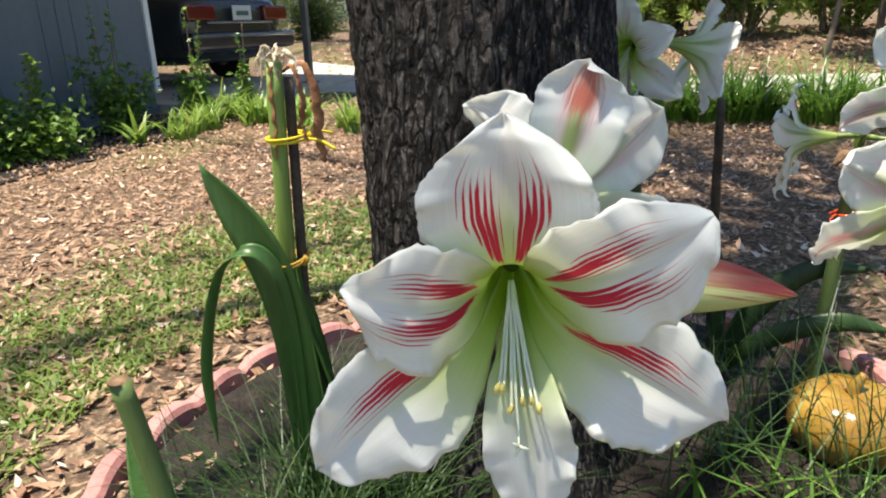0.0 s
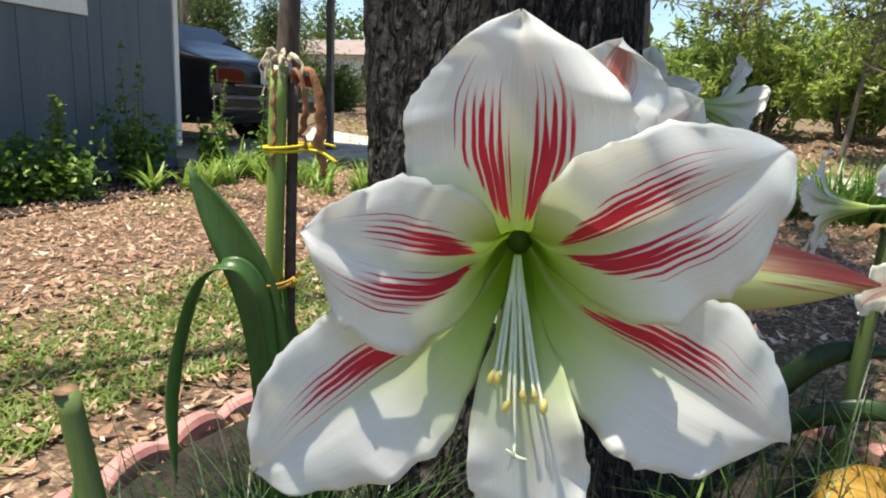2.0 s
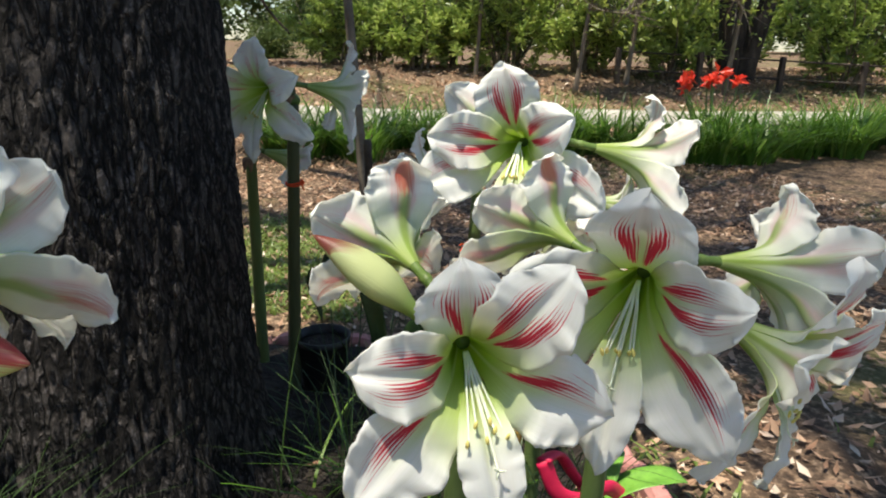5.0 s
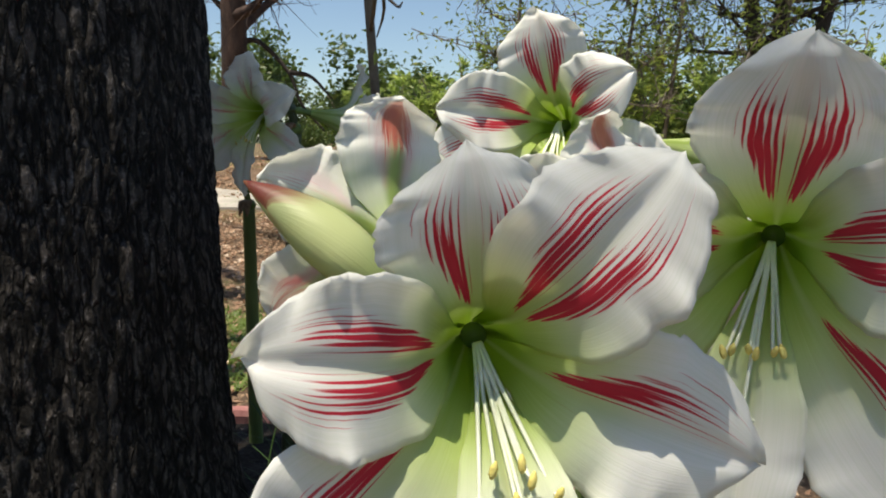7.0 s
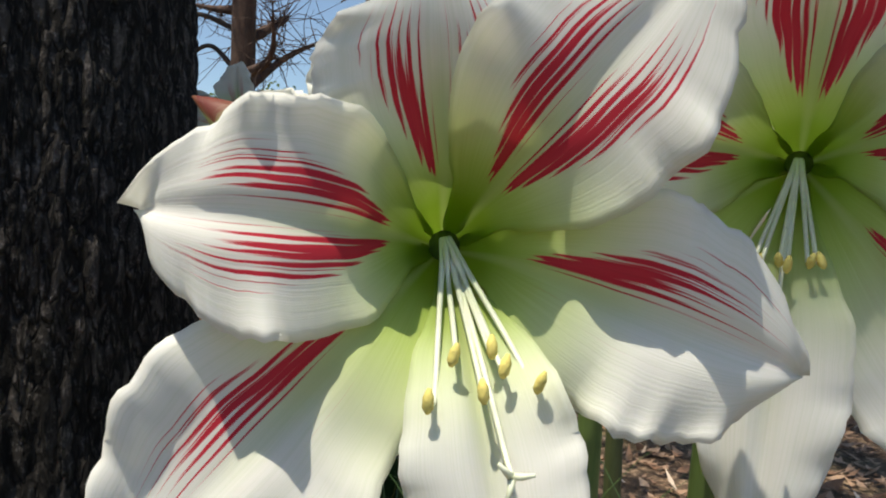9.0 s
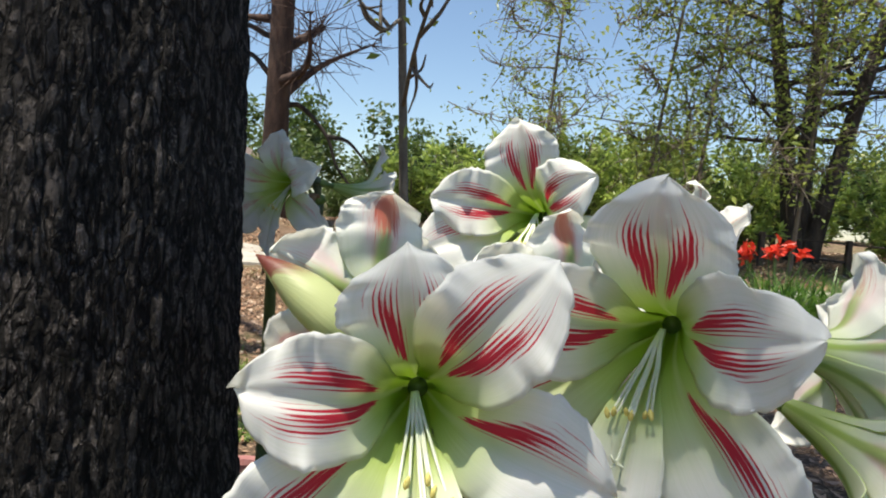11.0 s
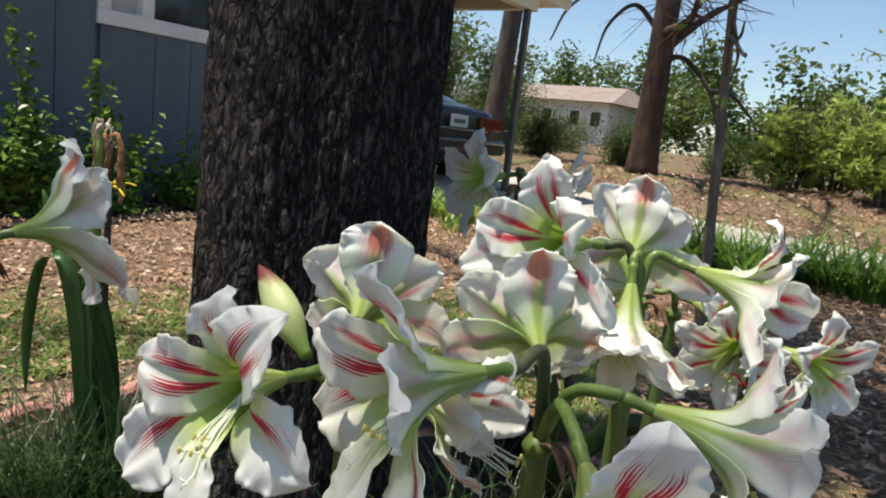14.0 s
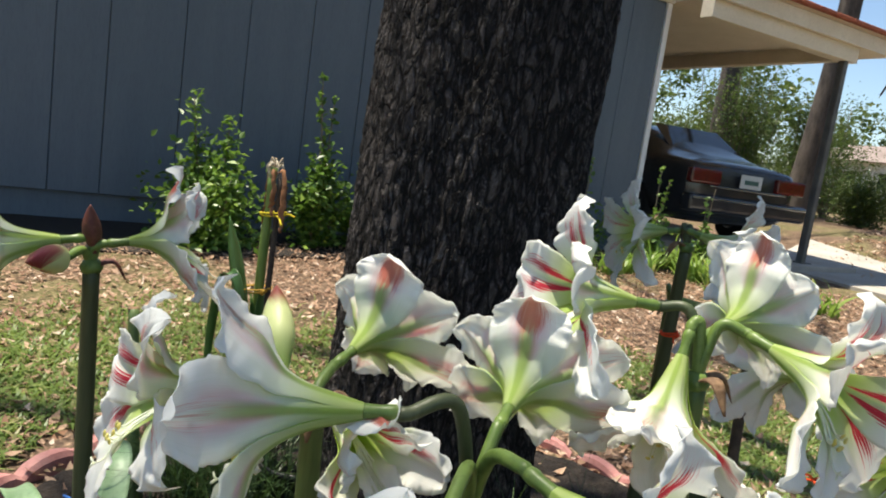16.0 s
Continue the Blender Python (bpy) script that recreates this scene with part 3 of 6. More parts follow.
def build_car():
    """A dark saloon seen from behind, parked nose away in the carport."""
    car = thing("car", "dark saloon car with red tail lamps parked in a carport", "car")
    ang = math.atan2(OUT.y, OUT.x)
    car.matrix_world = Matrix.Translation((-2.95, 8.10, 0.095)) @ Matrix.Rotation(ang - radians(10), 4, "Z")
    # car coordinates: +x towards the rear bumper, y across, z up
    secs = [  # x, half width, sill, belt, roof half width, roof
        (0.00, 0.70, 0.40, 0.86, 0.62, 0.90), (-0.10, 0.84, 0.26, 0.94, 0.70, 0.98), (-0.55, 0.87, 0.22, 0.96, 0.72, 1.03),
        (-0.80, 0.88, 0.22, 0.97, 0.66, 1.12), (-1.35, 0.88, 0.22, 0.97, 0.58, 1.40), (-2.4, 0.88, 0.22, 0.97, 0.58, 1.43),
        (-3.0, 0.88, 0.22, 0.96, 0.62, 1.15), (-3.3, 0.87, 0.22, 0.93, 0.70, 0.98), (-4.5, 0.80, 0.26, 0.80, 0.62, 0.84), (-4.65, 0.66, 0.36, 0.66, 0.5, 0.7)]
    v, f, k = [], [], 12
    for x, w, s, b, rw, r in secs:
        half = [(0.5 * w, s), (w * 0.97, s + 0.04), (w, (s + b) / 2), (w * 0.985, b), (rw, r - 0.03), (rw * 0.55, r)]
        v += [(x, y, z) for y, z in half] + [(x, -y, z) for y, z in half[::-1]]
    for i in range(len(secs) - 1):
        for j in range(k):
            f.append((i * k + j, (i + 1) * k + j, (i + 1) * k + (j + 1) % k, i * k + (j + 1) % k))
    f.append(tuple(range(k)))
    f.append(tuple((len(secs) - 1) * k + j for j in range(k))[::-1])
    body = part("body", mesh_of("body", v, f, True, [M_CARPAINT]), car)
    md = body.modifiers.new("round", "SUBSURF")
    md.levels = md.render_levels = 2
    glassm = mesh_of("rear_window", [(-0.80, -0.56, 1.06), (-0.80, 0.56, 1.06), (-1.30, 0.50, 1.36), (-1.30, -0.50, 1.36)], [(0, 1, 2, 3)], False, [M_GLASS])
    ob = part("rear_window", glassm, car)
    ob.location = (0.03, 0, 0.03)
    for y in (-0.62, 0.62):
        part("tail_lamp", box_mesh("tail_lamp", (0.10, 0.42, 0.17), [M_TAIL], 0.03, (0.0, y, 0.78), 3), car, "red tail lamp")
    part("bumper", box_mesh("bumper", (0.18, 1.72, 0.20), [M_CARPAINT], 0.06, (0.03, 0, 0.48), 4), car)
    part("bumper_strip", box_mesh("bumper_strip", (0.03, 1.66, 0.035), [M_CHROME], 0.012, (0.125, 0, 0.54), 2), car, "bright bumper strip")
    part("trunk_strip", box_mesh("trunk_strip", (0.02, 1.1, 0.025), [M_CHROME], 0.008, (0.04, 0, 0.68), 2), car, "bright trim strip")
    plate = part("number_plate", box_mesh("number_plate", (0.012, 0.31, 0.155), [M_PLATE], 0.004, (0.055, 0.0, 0.78)), car)
    part("plate_bars", box_mesh("plate_bars", (0.004, 0.20, 0.05), [M_PLATE_BAR], 0, (0.064, 0.0, 0.775)), plate)
    for x, y in ((-0.95, 0.80), (-0.95, -0.80), (-3.75, 0.80), (-3.75, -0.80)):
        bm = bmesh.new()
        bmesh.ops.create_cone(bm, cap_ends=True, segments=28, radius1=0.315, radius2=0.315, depth=0.2, matrix=Matrix.Translation((x, y, 0.315)) @ Matrix.Rotation(radians(90), 4, "X"))
        bmesh.ops.bevel(bm, geom=[e for e in bm.edges if len(e.link_faces) == 2 and e.calc_face_angle() > 1], offset=0.03, segments=3, affect="EDGES")
        me = bpy.data.meshes.new("wheel")
        bm.to_mesh(me)
        bm.free()
        me.materials.append(M_TYRE)
        wheel = part("wheel", me, car)
        bm = bmesh.new()
        bmesh.ops.create_cone(bm, cap_ends=True, segments=24, radius1=0.19, radius2=0.15, depth=0.215, matrix=Matrix.Translation((x, y, 0.315)) @ Matrix.Rotation(radians(90), 4, "X"))
        me = bpy.data.meshes.new("rim")
        bm.to_mesh(me)
        bm.free()
        me.materials.append(M_CHROME)
        part("rim", me, wheel)


build_car()


# ---- the great tree by the bed ----
TREE = np.array((0.138, 1.186))
LEAN = np.array((-0.054, 0.094))


def build_trunk():
    rng = np.random.default_rng(11)
    nz, na = 380, 280
    z = np.concatenate([np.linspace(-0.1, 2.4, 330), np.linspace(2.45, 7.5, 50)])
    a = np.linspace(0, 2 * np.pi, na, endpoint=False)
    A, Z = np.meshgrid(a, z)
    R = 0.190 + 0.016 * np.cos(2 * (A - 0.85)) + 0.010 * np.clip(Z, 0, 1.6) - 0.014 * np.clip(Z - 1.6, 0, 6) + 0.10 * np.exp(-np.clip(Z + 0.02, 0, 9) / 0.09) * (0.75 + 0.35 * np.sin(5 * A + 0.7))
    R = R + 0.007 * np.sin(3 * A + 1.1 * Z) + 0.004 * np.sin(7 * A - 2.3 * Z + 1)
    # furrowed bark: long plates with deep cracks between
    furrow = np.zeros_like(R)
    for amp, ka, kz in ((0.0010, 36, 5.0), (0.0014, 66, 10.0), (0.0017, 104, 20.0), (0.0013, 160, 36.0)):
        vals = np.array([[noise.noise(Vector((ka / 6.28 * math.cos(q), ka / 6.28 * math.sin(q), kz * h))) for q in a] for h in z])
        furrow += -amp * 2.2 * np.exp(-(vals / 0.16) ** 2) + amp * 0.5 * vals
    R = R + furrow
    cx, cy = TREE[0] + LEAN[0] * Z, TREE[1] + LEAN[1] * Z
    V = np.stack([cx + R * np.cos(A), cy + R * np.sin(A), Z], -1).reshape(-1, 3)
    idx = np.arange(nz * na).reshape(nz, na)
    nxt = np.roll(idx, -1, 1)
    f = np.stack([idx[:-1], nxt[:-1], nxt[1:], idx[1:]], -1).reshape(-1, 4)
    tree = thing("tree", "thick dark furrowed trunk of a tree in the bed", "tree")
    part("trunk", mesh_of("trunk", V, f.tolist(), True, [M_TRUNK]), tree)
    h = Heap()
    crown_pts = []
    for k in range(24):
        z0 = 4.8 + 0.11 * k
        b = np.array((TREE[0] + LEAN[0] * z0, TREE[1] + LEAN[1] * z0, z0))
        ang = radians(137 * k)
        ln = rng.uniform(2.4, 4.8)
        d = np.array((math.cos(ang), math.sin(ang), 0.35))
        p = [b, b + d * ln * 0.5 + rng.normal(0, 0.1, 3), b + d * ln + rng.normal(0, 0.2, 3)]
        path = bez(p, 5)
        h.tube(path, np.linspace(0.07, 0.015, len(path)), 7)
        for q in path[3:]:
            for _ in range(3):
                e = q + rng.normal(0, 0.45, 3)
                h.tube([q, (q + e) / 2 + rng.normal(0, 0.05, 3), e], [0.012, 0.008, 0.004], 4)
                crown_pts.append(e)
    part("limbs", h.mesh("limbs", [M_BARK]), tree)
    c = np.repeat(np.array(crown_pts), 60, 0)
    c = c + rng.normal(0, 0.20, c.shape)
    # a gap cut in the unseen crown to let the sun onto the flowers
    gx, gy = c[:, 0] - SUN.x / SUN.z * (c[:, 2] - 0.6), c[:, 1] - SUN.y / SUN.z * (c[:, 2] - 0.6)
    # leaves kept and doubled here, out of view, only to shade the front flowers
    front_shade = (gx > -0.3) & (gx < 1.3) & (gy > 0.1) & (gy < 0.72)
    thick = c[front_shade & (gx > 0.22)]
    c = c[front_shade | ~((gx < 0.75) | ((gx < 1.05) & (gy < 1.5)))]
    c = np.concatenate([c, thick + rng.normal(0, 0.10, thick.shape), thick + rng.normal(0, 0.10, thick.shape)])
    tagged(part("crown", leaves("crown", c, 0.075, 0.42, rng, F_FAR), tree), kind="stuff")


def leaves(name, centers, size, aspect, rng, mat, droop=0.0, smooth=False, way=None):
    """Many small folded leaves, one island each."""
    n = len(centers)
    d = rng.normal(0, 1, (n, 3)) if way is None else np.array(way, float)
    if way is None:
        d[:, 2] = d[:, 2] * 0.6 - droop
    d /= np.linalg.norm(d, axis=1, keepdims=True)
    up = rng.normal(0, 1, (n, 3)) * 0.7 + (0, 0, 1)
    s = np.cross(d, up)
    s /= np.linalg.norm(s, axis=1, keepdims=True) + 1e-9
    nn = np.cross(s, d)
    L = (size * rng.uniform(0.6, 1.3, n))[:, None]
    W = L * aspect * 0.5
    a, b = centers - d * L * 0.5, centers + d * L * 0.5 - nn * L * 0.10
    m = centers - d * L * 0.05
    l, r = m + s * W + nn * L * 0.08, m - s * W + nn * L * 0.08
    v = np.stack([a, r, b, l], 1).reshape(-1, 3)
    i = np.arange(n)[:, None] * 4
    f = np.concatenate([i + (0, 1, 2), i + (0, 2, 3)], 0)
    return mesh_of(name, v, f.tolist(), smooth, [mat])


build_trunk()


def blades(name, roots, length, width, rng, mat, lean=0.5, segs=4, spread=None):
    """Arching grass blades, one island each."""
    n = len(roots)
    az = rng.uniform(0, 2 * np.pi, n) if spread is None else spread
    L = length * rng.uniform(0.55, 1.15, n)
    ln = lean * rng.uniform(0.3, 1.3, n)
    d = np.stack([np.cos(az), np.sin(az), np.zeros(n)], 1)
    s = np.stack([-np.sin(az), np.cos(az), np.zeros(n)], 1)
    rows = []
    for k in range(segs + 1):
        t = k / segs
        c = roots + d * (L * ln * t ** 1.6)[:, None]
        c[:, 2] += L * (t - 0.42 * np.clip(ln, 0, 1.3) * t ** 2.4)
        w = width * (1 - 0.92 * t ** 2) * 0.5
        rows += [c - s * w, c + s * w]
    v = np.stack(rows, 1)
    per = 2 * (segs + 1)
    i = np.arange(n)[:, None] * per
    f = np.concatenate([i + (2 * k, 2 * k + 1, 2 * k + 3, 2 * k + 2) for k in range(segs)], 0)
    return mesh_of(name, v.reshape(-1, 3), f.tolist(), False, [mat])


# ---- amaryllis ----
def profile(L, flare, curl, cup=False, tube_turn=15, n=26):
    t = np.linspace(0, 1, n)
    s = 0.45 * t + 0.55 * (1 - (1 - t) ** 1.7)
    q = s * L / 0.165
    if cup:
        bend = tube_turn + 33 * smoothstep(0.06, 0.26, q) + (flare - tube_turn - 33) * smoothstep(0.50, 0.92, q)
    else:
        bend = tube_turn + 22 * smoothstep(0.16, 0.42, q) + (flare - tube_turn - 22) * smoothstep(0.34, 0.66, q)
    al = np.radians(bend + curl * smoothstep(0.70, 1.0, s))
    ds = np.diff(s) * L
    r = 0.0055 + np.concatenate([[0], np.cumsum(np.sin((al[1:] + al[:-1]) / 2) * ds)])
    z = np.concatenate([[0], np.cumsum(np.cos((al[1:] + al[:-1]) / 2) * ds)])
    return s, r, z, al


def petal_mesh(L, W, flare, curl, seed, stripe=(1, 1), patch=0.0, ruffle=0.0034, inner=False, cup=0.10, wilt=0.0, bell=False):
    """One tepal along +y about the axis +z: two skins, its inside and its outside."""
    rng = np.random.default_rng(seed)
    nv, nu = 50, 21
    s, r, z, al = profile(L, flare, curl, bell, n=nv)
    u = np.linspace(-1, 1, nu)
    x = np.clip((s - 0.72) / 0.28, 0, 1)
    rise = 0.22 + 0.78 * smoothstep(0.06, 0.60, s) if bell else 0.20 + 0.10 * smoothstep(0, 0.3, s) + 0.70 * smoothstep(0.25, 0.68, s)
    w = W * np.where(s < 0.72, rise, np.clip(1 - x ** 1.8, 0, 1) ** 0.82)
    w = w * (1 + 0.05 * np.array([noise.noise(Vector((14 * q, seed, 0.3))) for q in s]))
    w[-1] = 0.0008
    S, U = np.meshgrid(s, u, indexing="ij")
    Rr, Zz, Al, Ww = (np.repeat(q[:, None], nu, 1) for q in (r, z, al, w))
    if inner:
        Rr = Rr - 0.0026 * smoothstep(0.1, 0.5, S)
    lay = (0.0050 if inner else -0.0075) * smoothstep(0.40, 0.62, S)
    rag = np.array([[noise.noise(Vector((46 * si, 2.0 * np.sign(ui), seed * 1.7))) + 0.6 * noise.noise(Vector((95 * si, 2.0 * np.sign(ui), seed * 0.9))) for ui in u] for si in s])
    D = Ww * U * (1 + 0.055 * rag * np.abs(U) ** 2 * smoothstep(0.5, 0.75, S))
    delta = np.clip(D / np.maximum(Rr, 0.008), -0.95, 0.95)
    b = smoothstep(0.36, 0.66, S)
    X = (1 - b) * Rr * np.sin(delta) + b * D * 0.985
    Y = (1 - b) * Rr * np.cos(delta) + b * (Rr - 0.10 * D * D / np.maximum(Ww.max(), 1e-3))
    # normal of the tepal's middle: inwards and forwards
    ny, nz = -np.cos(Al), np.sin(Al)
    ph = rng.uniform(0, 6.28, 6)
    edge = np.abs(U) ** 3
    wave = edge * smoothstep(0.40, 0.75, S) * (np.sin(15 * S + ph[0] + 1.5 * np.sign(U)) + 0.8 * np.sin(33 * S + ph[1] - np.sign(U)) + 0.45 * np.sin(62 * S + ph[5] + np.sign(U)) + 0.2 * np.sin(110 * S + ph[0])) * ruffle
    keel = -0.0035 * np.exp(-(U / 0.16) ** 2) * smoothstep(0.3, 0.6, S) * (1 - 0.6 * smoothstep(0.8, 1, S))
    bend = cup * Ww.max() * (U ** 2) * smoothstep(0.4, 0.7, S) - 0.18 * Ww.max() * edge * smoothstep(0.62, 0.95, S)
    warp = np.array([[noise.noise(Vector((9 * L * si + ph[2] * 3, 1.3 * ui, ph[3] * 5))) for ui in u] for si in s]) * (0.006 + wilt) * smoothstep(0.25, 0.8, S)
    H = wave + keel + bend + warp + lay
    X = X + wilt * 0.9 * smoothstep(0.3, 1, S) * np.array([[noise.noise(Vector((11 * si, 2 * ui, ph[4] * 7))) for ui in u] for si in s])
    Y, Z = Y + ny * H, Zz + nz * H
    # a little pointed, hooked tip
    Z = Z - 0.006 * smoothstep(0.93, 1, S)
    T = 0.00045
    fr = np.stack([X, Y, Z], -1)
    bk = np.stack([X, Y - ny * T, Z - nz * T], -1)
    V = np.concatenate([fr.reshape(-1, 3), bk.reshape(-1, 3)])
    idx = np.arange(nv * nu).reshape(nv, nu)
    a = np.stack([idx[:-1, :-1], idx[:-1, 1:], idx[1:, 1:], idx[1:, :-1]], -1).reshape(-1, 4)
    o = nv * nu
    bq = a[:, ::-1] + o
    rim = list(idx[:, 0]) + list(idx[-1, 1:]) + list(idx[-2::-1, -1])
    rq = np.array([(p, q, q + o, p + o) for p, q in zip(rim[:-1], rim[1:])])
    F = np.concatenate([a, bq, rq])
    mi = np.concatenate([np.zeros(len(a), int), np.ones(len(bq), int), np.zeros(len(rq), int)])
    me = mesh_of("petal", V, F.tolist(), True, [M_PETAL_IN, M_PETAL_OUT], mi)
    uvv = np.stack([(U + 1) / 2, S], -1).reshape(-1, 2)
    uvv = np.concatenate([uvv, uvv])
    uvl = me.uv_layers.new(name="UVMap")
    li = np.zeros(len(me.loops), np.int32)
    me.loops.foreach_get("vertex_index", li)
    uvl.data.foreach_set("uv", uvv[li].ravel())
    st = np.where(U < 0, stripe[0], stripe[1]) * (1 - smoothstep(0.0, 0.05, 0.05 - np.abs(U)))
    at = me.attributes.new("stripe", "FLOAT", "POINT")
    at.data.foreach_set("value", np.concatenate([st.ravel(), np.full(o, patch)]).astype(np.float32))
    return me


def stamen_mesh(k, rng, low, pistil=False):
    """A white filament that lies along the lower tepal and lifts its tip. low: that tepal's length, flare and curl."""
    h = Heap()
    _, pr, pz, _ = profile(*low)
    ln = rng.uniform(0.70, 0.92) if not pistil else 1.18
    fan = (k - 2.5) * 0.0042 + rng.normal(0, 0.001)
    p = [(fan * 0.1, 0.001, 0.028)]
    for q in (0.25, 0.5, 0.75, 1.0):
        down = 0.050 * q * ln
        z = float(np.interp(down, pr, pz))
        p.append((fan * q, 0.001 - down + 0.003, max(z, 0.032 + 0.02 * q) + 0.0035 + 0.004 * q * q))
    e = np.array(p[-1])
    p.append(tuple(e + (fan * 0.1, 0.001 if not pistil else -0.004, 0.0065)))
    path = bez(p, 6)
    h.tube(path, np.linspace(0.0010, 0.0007, len(path)), 6)
    e = path[-1]
    if pistil:
        for a in range(3):
            q = 2.1 * a
            h.tube([e, e + (0.002 * math.cos(q), 0.002 * math.sin(q), 0.002), e + (0.005 * math.cos(q), 0.005 * math.sin(q), 0.003)], [0.001, 0.0009, 0.0005], 5)
    else:
        d = np.array((rng.normal(0, 0.3), 1.0, rng.normal(0, 0.3)))
        d /= np.linalg.norm(d)
        h.tube([e - d * 0.003, e - d * 0.0016, e + d * 0.001, e + d * 0.0032], [0.0005, 0.0014, 0.0014, 0.0005], 6, mat=1)
    return h.mesh("pistil" if pistil else "stamen", [M_FILAMENT, M_ANTHER])


def ovary_mesh():
    h = Heap()
    z = np.linspace(-0.014, 0.017, 11)
    h.tube([(0, 0, q) for q in z], [0.0042, 0.0052, 0.0060, 0.0060, 0.0054, 0.0051, 0.0051, 0.0052, 0.0054, 0.0056, 0.0058], 12)
    return h.mesh("flower", [M_PEDICEL])


def bloom(seed, tepals, W=0.033, top=1.10, patch=0.4, wilt=0.0, ruffle=0.0034, bell=False, red=1.0):
    """Meshes and turns of one flower's pieces. A tepal: its turn about the axis in degrees (0 is up), length, flare and curl.
    Order: top, two lower outer ones, then the inner ones: two upper, one below."""
    rng = np.random.default_rng(seed)
    wide = (top, 1.04, 1.04, 1.0, 1.0, 0.68)
    stripe = ((1, 1), (1.0, 0.05), (0.05, 1.0), (1.05, 1.05), (1.05, 1.05), (0, 0))
    back = (patch, 0.6 * patch, 0.6 * patch, 0.25, 0.25, 0.1)
    kit = [(turn, petal_mesh(L, W * wide[i], flare, curl, seed * 10 + 1 + i, tuple(red * q for q in stripe[i]), back[i], ruffle, i > 2, wilt=wilt, bell=bell)) for i, (turn, L, flare, curl) in enumerate(tepals)]
    low = tepals[5][1:]
    st = [stamen_mesh(k, rng, low) for k in range(6)] + [stamen_mesh(2.5, rng, low, True)]
    return kit, st


def flower_kit(seed, flare=74, curl=22, L=0.146, W=0.0330, wilt=0.0, patch=0.4, red=1.0):
    """A regular flower with small differences from tepal to tepal."""
    rng = np.random.default_rng(seed)
    j = lambda a: rng.uniform(-a, a)
    plan = ((0, 1.0, 6, 10), (127, 1.20, 8, -12), (-127, 1.20, 8, -12), (65, 1.04, -4, 0), (-65, 1.04, -4, 0), (180, 1.15, -3, -8))
    return bloom(seed, [(turn + j(4), L * k, flare + f + j(4), curl + c + j(8)) for turn, k, f, c in plan], W, 1.10, patch, wilt, red=red)


KITS = [flower_kit(1), flower_kit(2, 78, 26), flower_kit(3, 71, 20), flower_kit(4, 74, 28, 0.143)]
KIT_WILT = flower_kit(9, 36, 30, 0.132, 0.033, 0.013)
K_HALF = bloom(22, ((0, 0.116, 12, -24), (122, 0.112, 10, -18), (-122, 0.115, 14, -20), (62, 0.106, 8, -22), (-62, 0.106, 9, -22), (180, 0.102, 8, -18)), 0.023, 1.1, 1.0)
KITS_PALE = [flower_kit(5, 78, 26, red=0.45), flower_kit(6, 71, 20, red=0.45)]
# the large flowers, one by one
K_FRONT = bloom(11, ((4, 0.150, 73, 30), (121, 0.161, 74, 10), (-122, 0.176, 68, 10), (60, 0.154, 70, 20), (-69, 0.130, 74, 22), (178, 0.166, 80, 14)), 0.0355, 1.20)
K_FRONT_BACK = bloom(12, ((-15, 0.131, 73, 40), (143, 0.186, 84, 20), (-129, 0.146, 73, 20), (56, 0.142, 65, 28), (-53, 0.123, 62, 28), (180, 0.165, 58, 18)), 0.034, 1.05, 1.0, bell=True)
K_MID = bloom(13, ((8, 0.123, 77, 32), (124, 0.148, 86, 10), (-125, 0.169, 78, 10), (55, 0.143, 79, 22), (-74, 0.127, 86, 22), (183, 0.157, 73, 14)), 0.0325, 1.08)
K_MID_BACK = bloom(14, ((-9, 0.116, 71, 40), (145, 0.140, 76, 20), (-132, 0.154, 70, 20), (73, 0.113, 62, 28), (-76, 0.116, 62, 28), (180, 0.150, 58, 18)), 0.034, 1.15, 1.0, bell=True)
K_RING = bloom(15, ((3, 0.145, 44, 30), (138, 0.181, 71, 8), (-128, 0.182, 72, 8), (72, 0.148, 48, 20), (-82, 0.141, 54, 20), (179, 0.182, 62, 12)), 0.035, 1.15)
K_RING_BACK = bloom(16, ((-2, 0.110, 68, 40), (129, 0.149, 61, 20), (-120, 0.144, 53, 20), (73, 0.118, 59, 28), (-78, 0.125, 61, 28), (180, 0.150, 58, 18)), 0.033, 1.15, 1.0, bell=True)
K_RING_SIDE = bloom(17, ((3, 0.130, 80, 32), (127, 0.175, 76, 10), (-127, 0.175, 76, 10), (65, 0.152, 64, 22), (-65, 0.152, 64, 22), (180, 0.168, 65, 14)), 0.033)
K_RING_LOW = bloom(18, ((3, 0.150, 77, 32), (127, 0.175, 82, 10), (-127, 0.175, 82, 10), (65, 0.152, 70, 22), (-65, 0.153, 73, 22), (180, 0.168, 71, 14)), 0.034)
K_TALL = bloom(19, ((-6, 0.140, 74, 32), (127, 0.170, 82, 10), (-112, 0.172, 70, 10), (67, 0.125, 64, 22), (-81, 0.145, 72, 22), (180, 0.168, 71, 14)), 0.0345, 1.12)
K_TALL_BACK = bloom(20, ((3, 0.129, 70, 40), (127, 0.165, 66, 20), (-127, 0.165, 66, 20), (53, 0.142, 58, 28), (-56, 0.108, 60, 28), (180, 0.155, 58, 18)), 0.033, 1.12, 1.0, bell=True)
K_TALL_SIDE = bloom(21, ((-12, 0.131, 90, 32), (127, 0.175, 76, 10), (-132, 0.163, 56, 10), (88, 0.165, 48, 22), (-65, 0.152, 64, 22), (180, 0.168, 65, 14)), 0.033)
OVARY = ovary_mesh()
TUBE = 0.014      # length of the narrow tube before the funnel


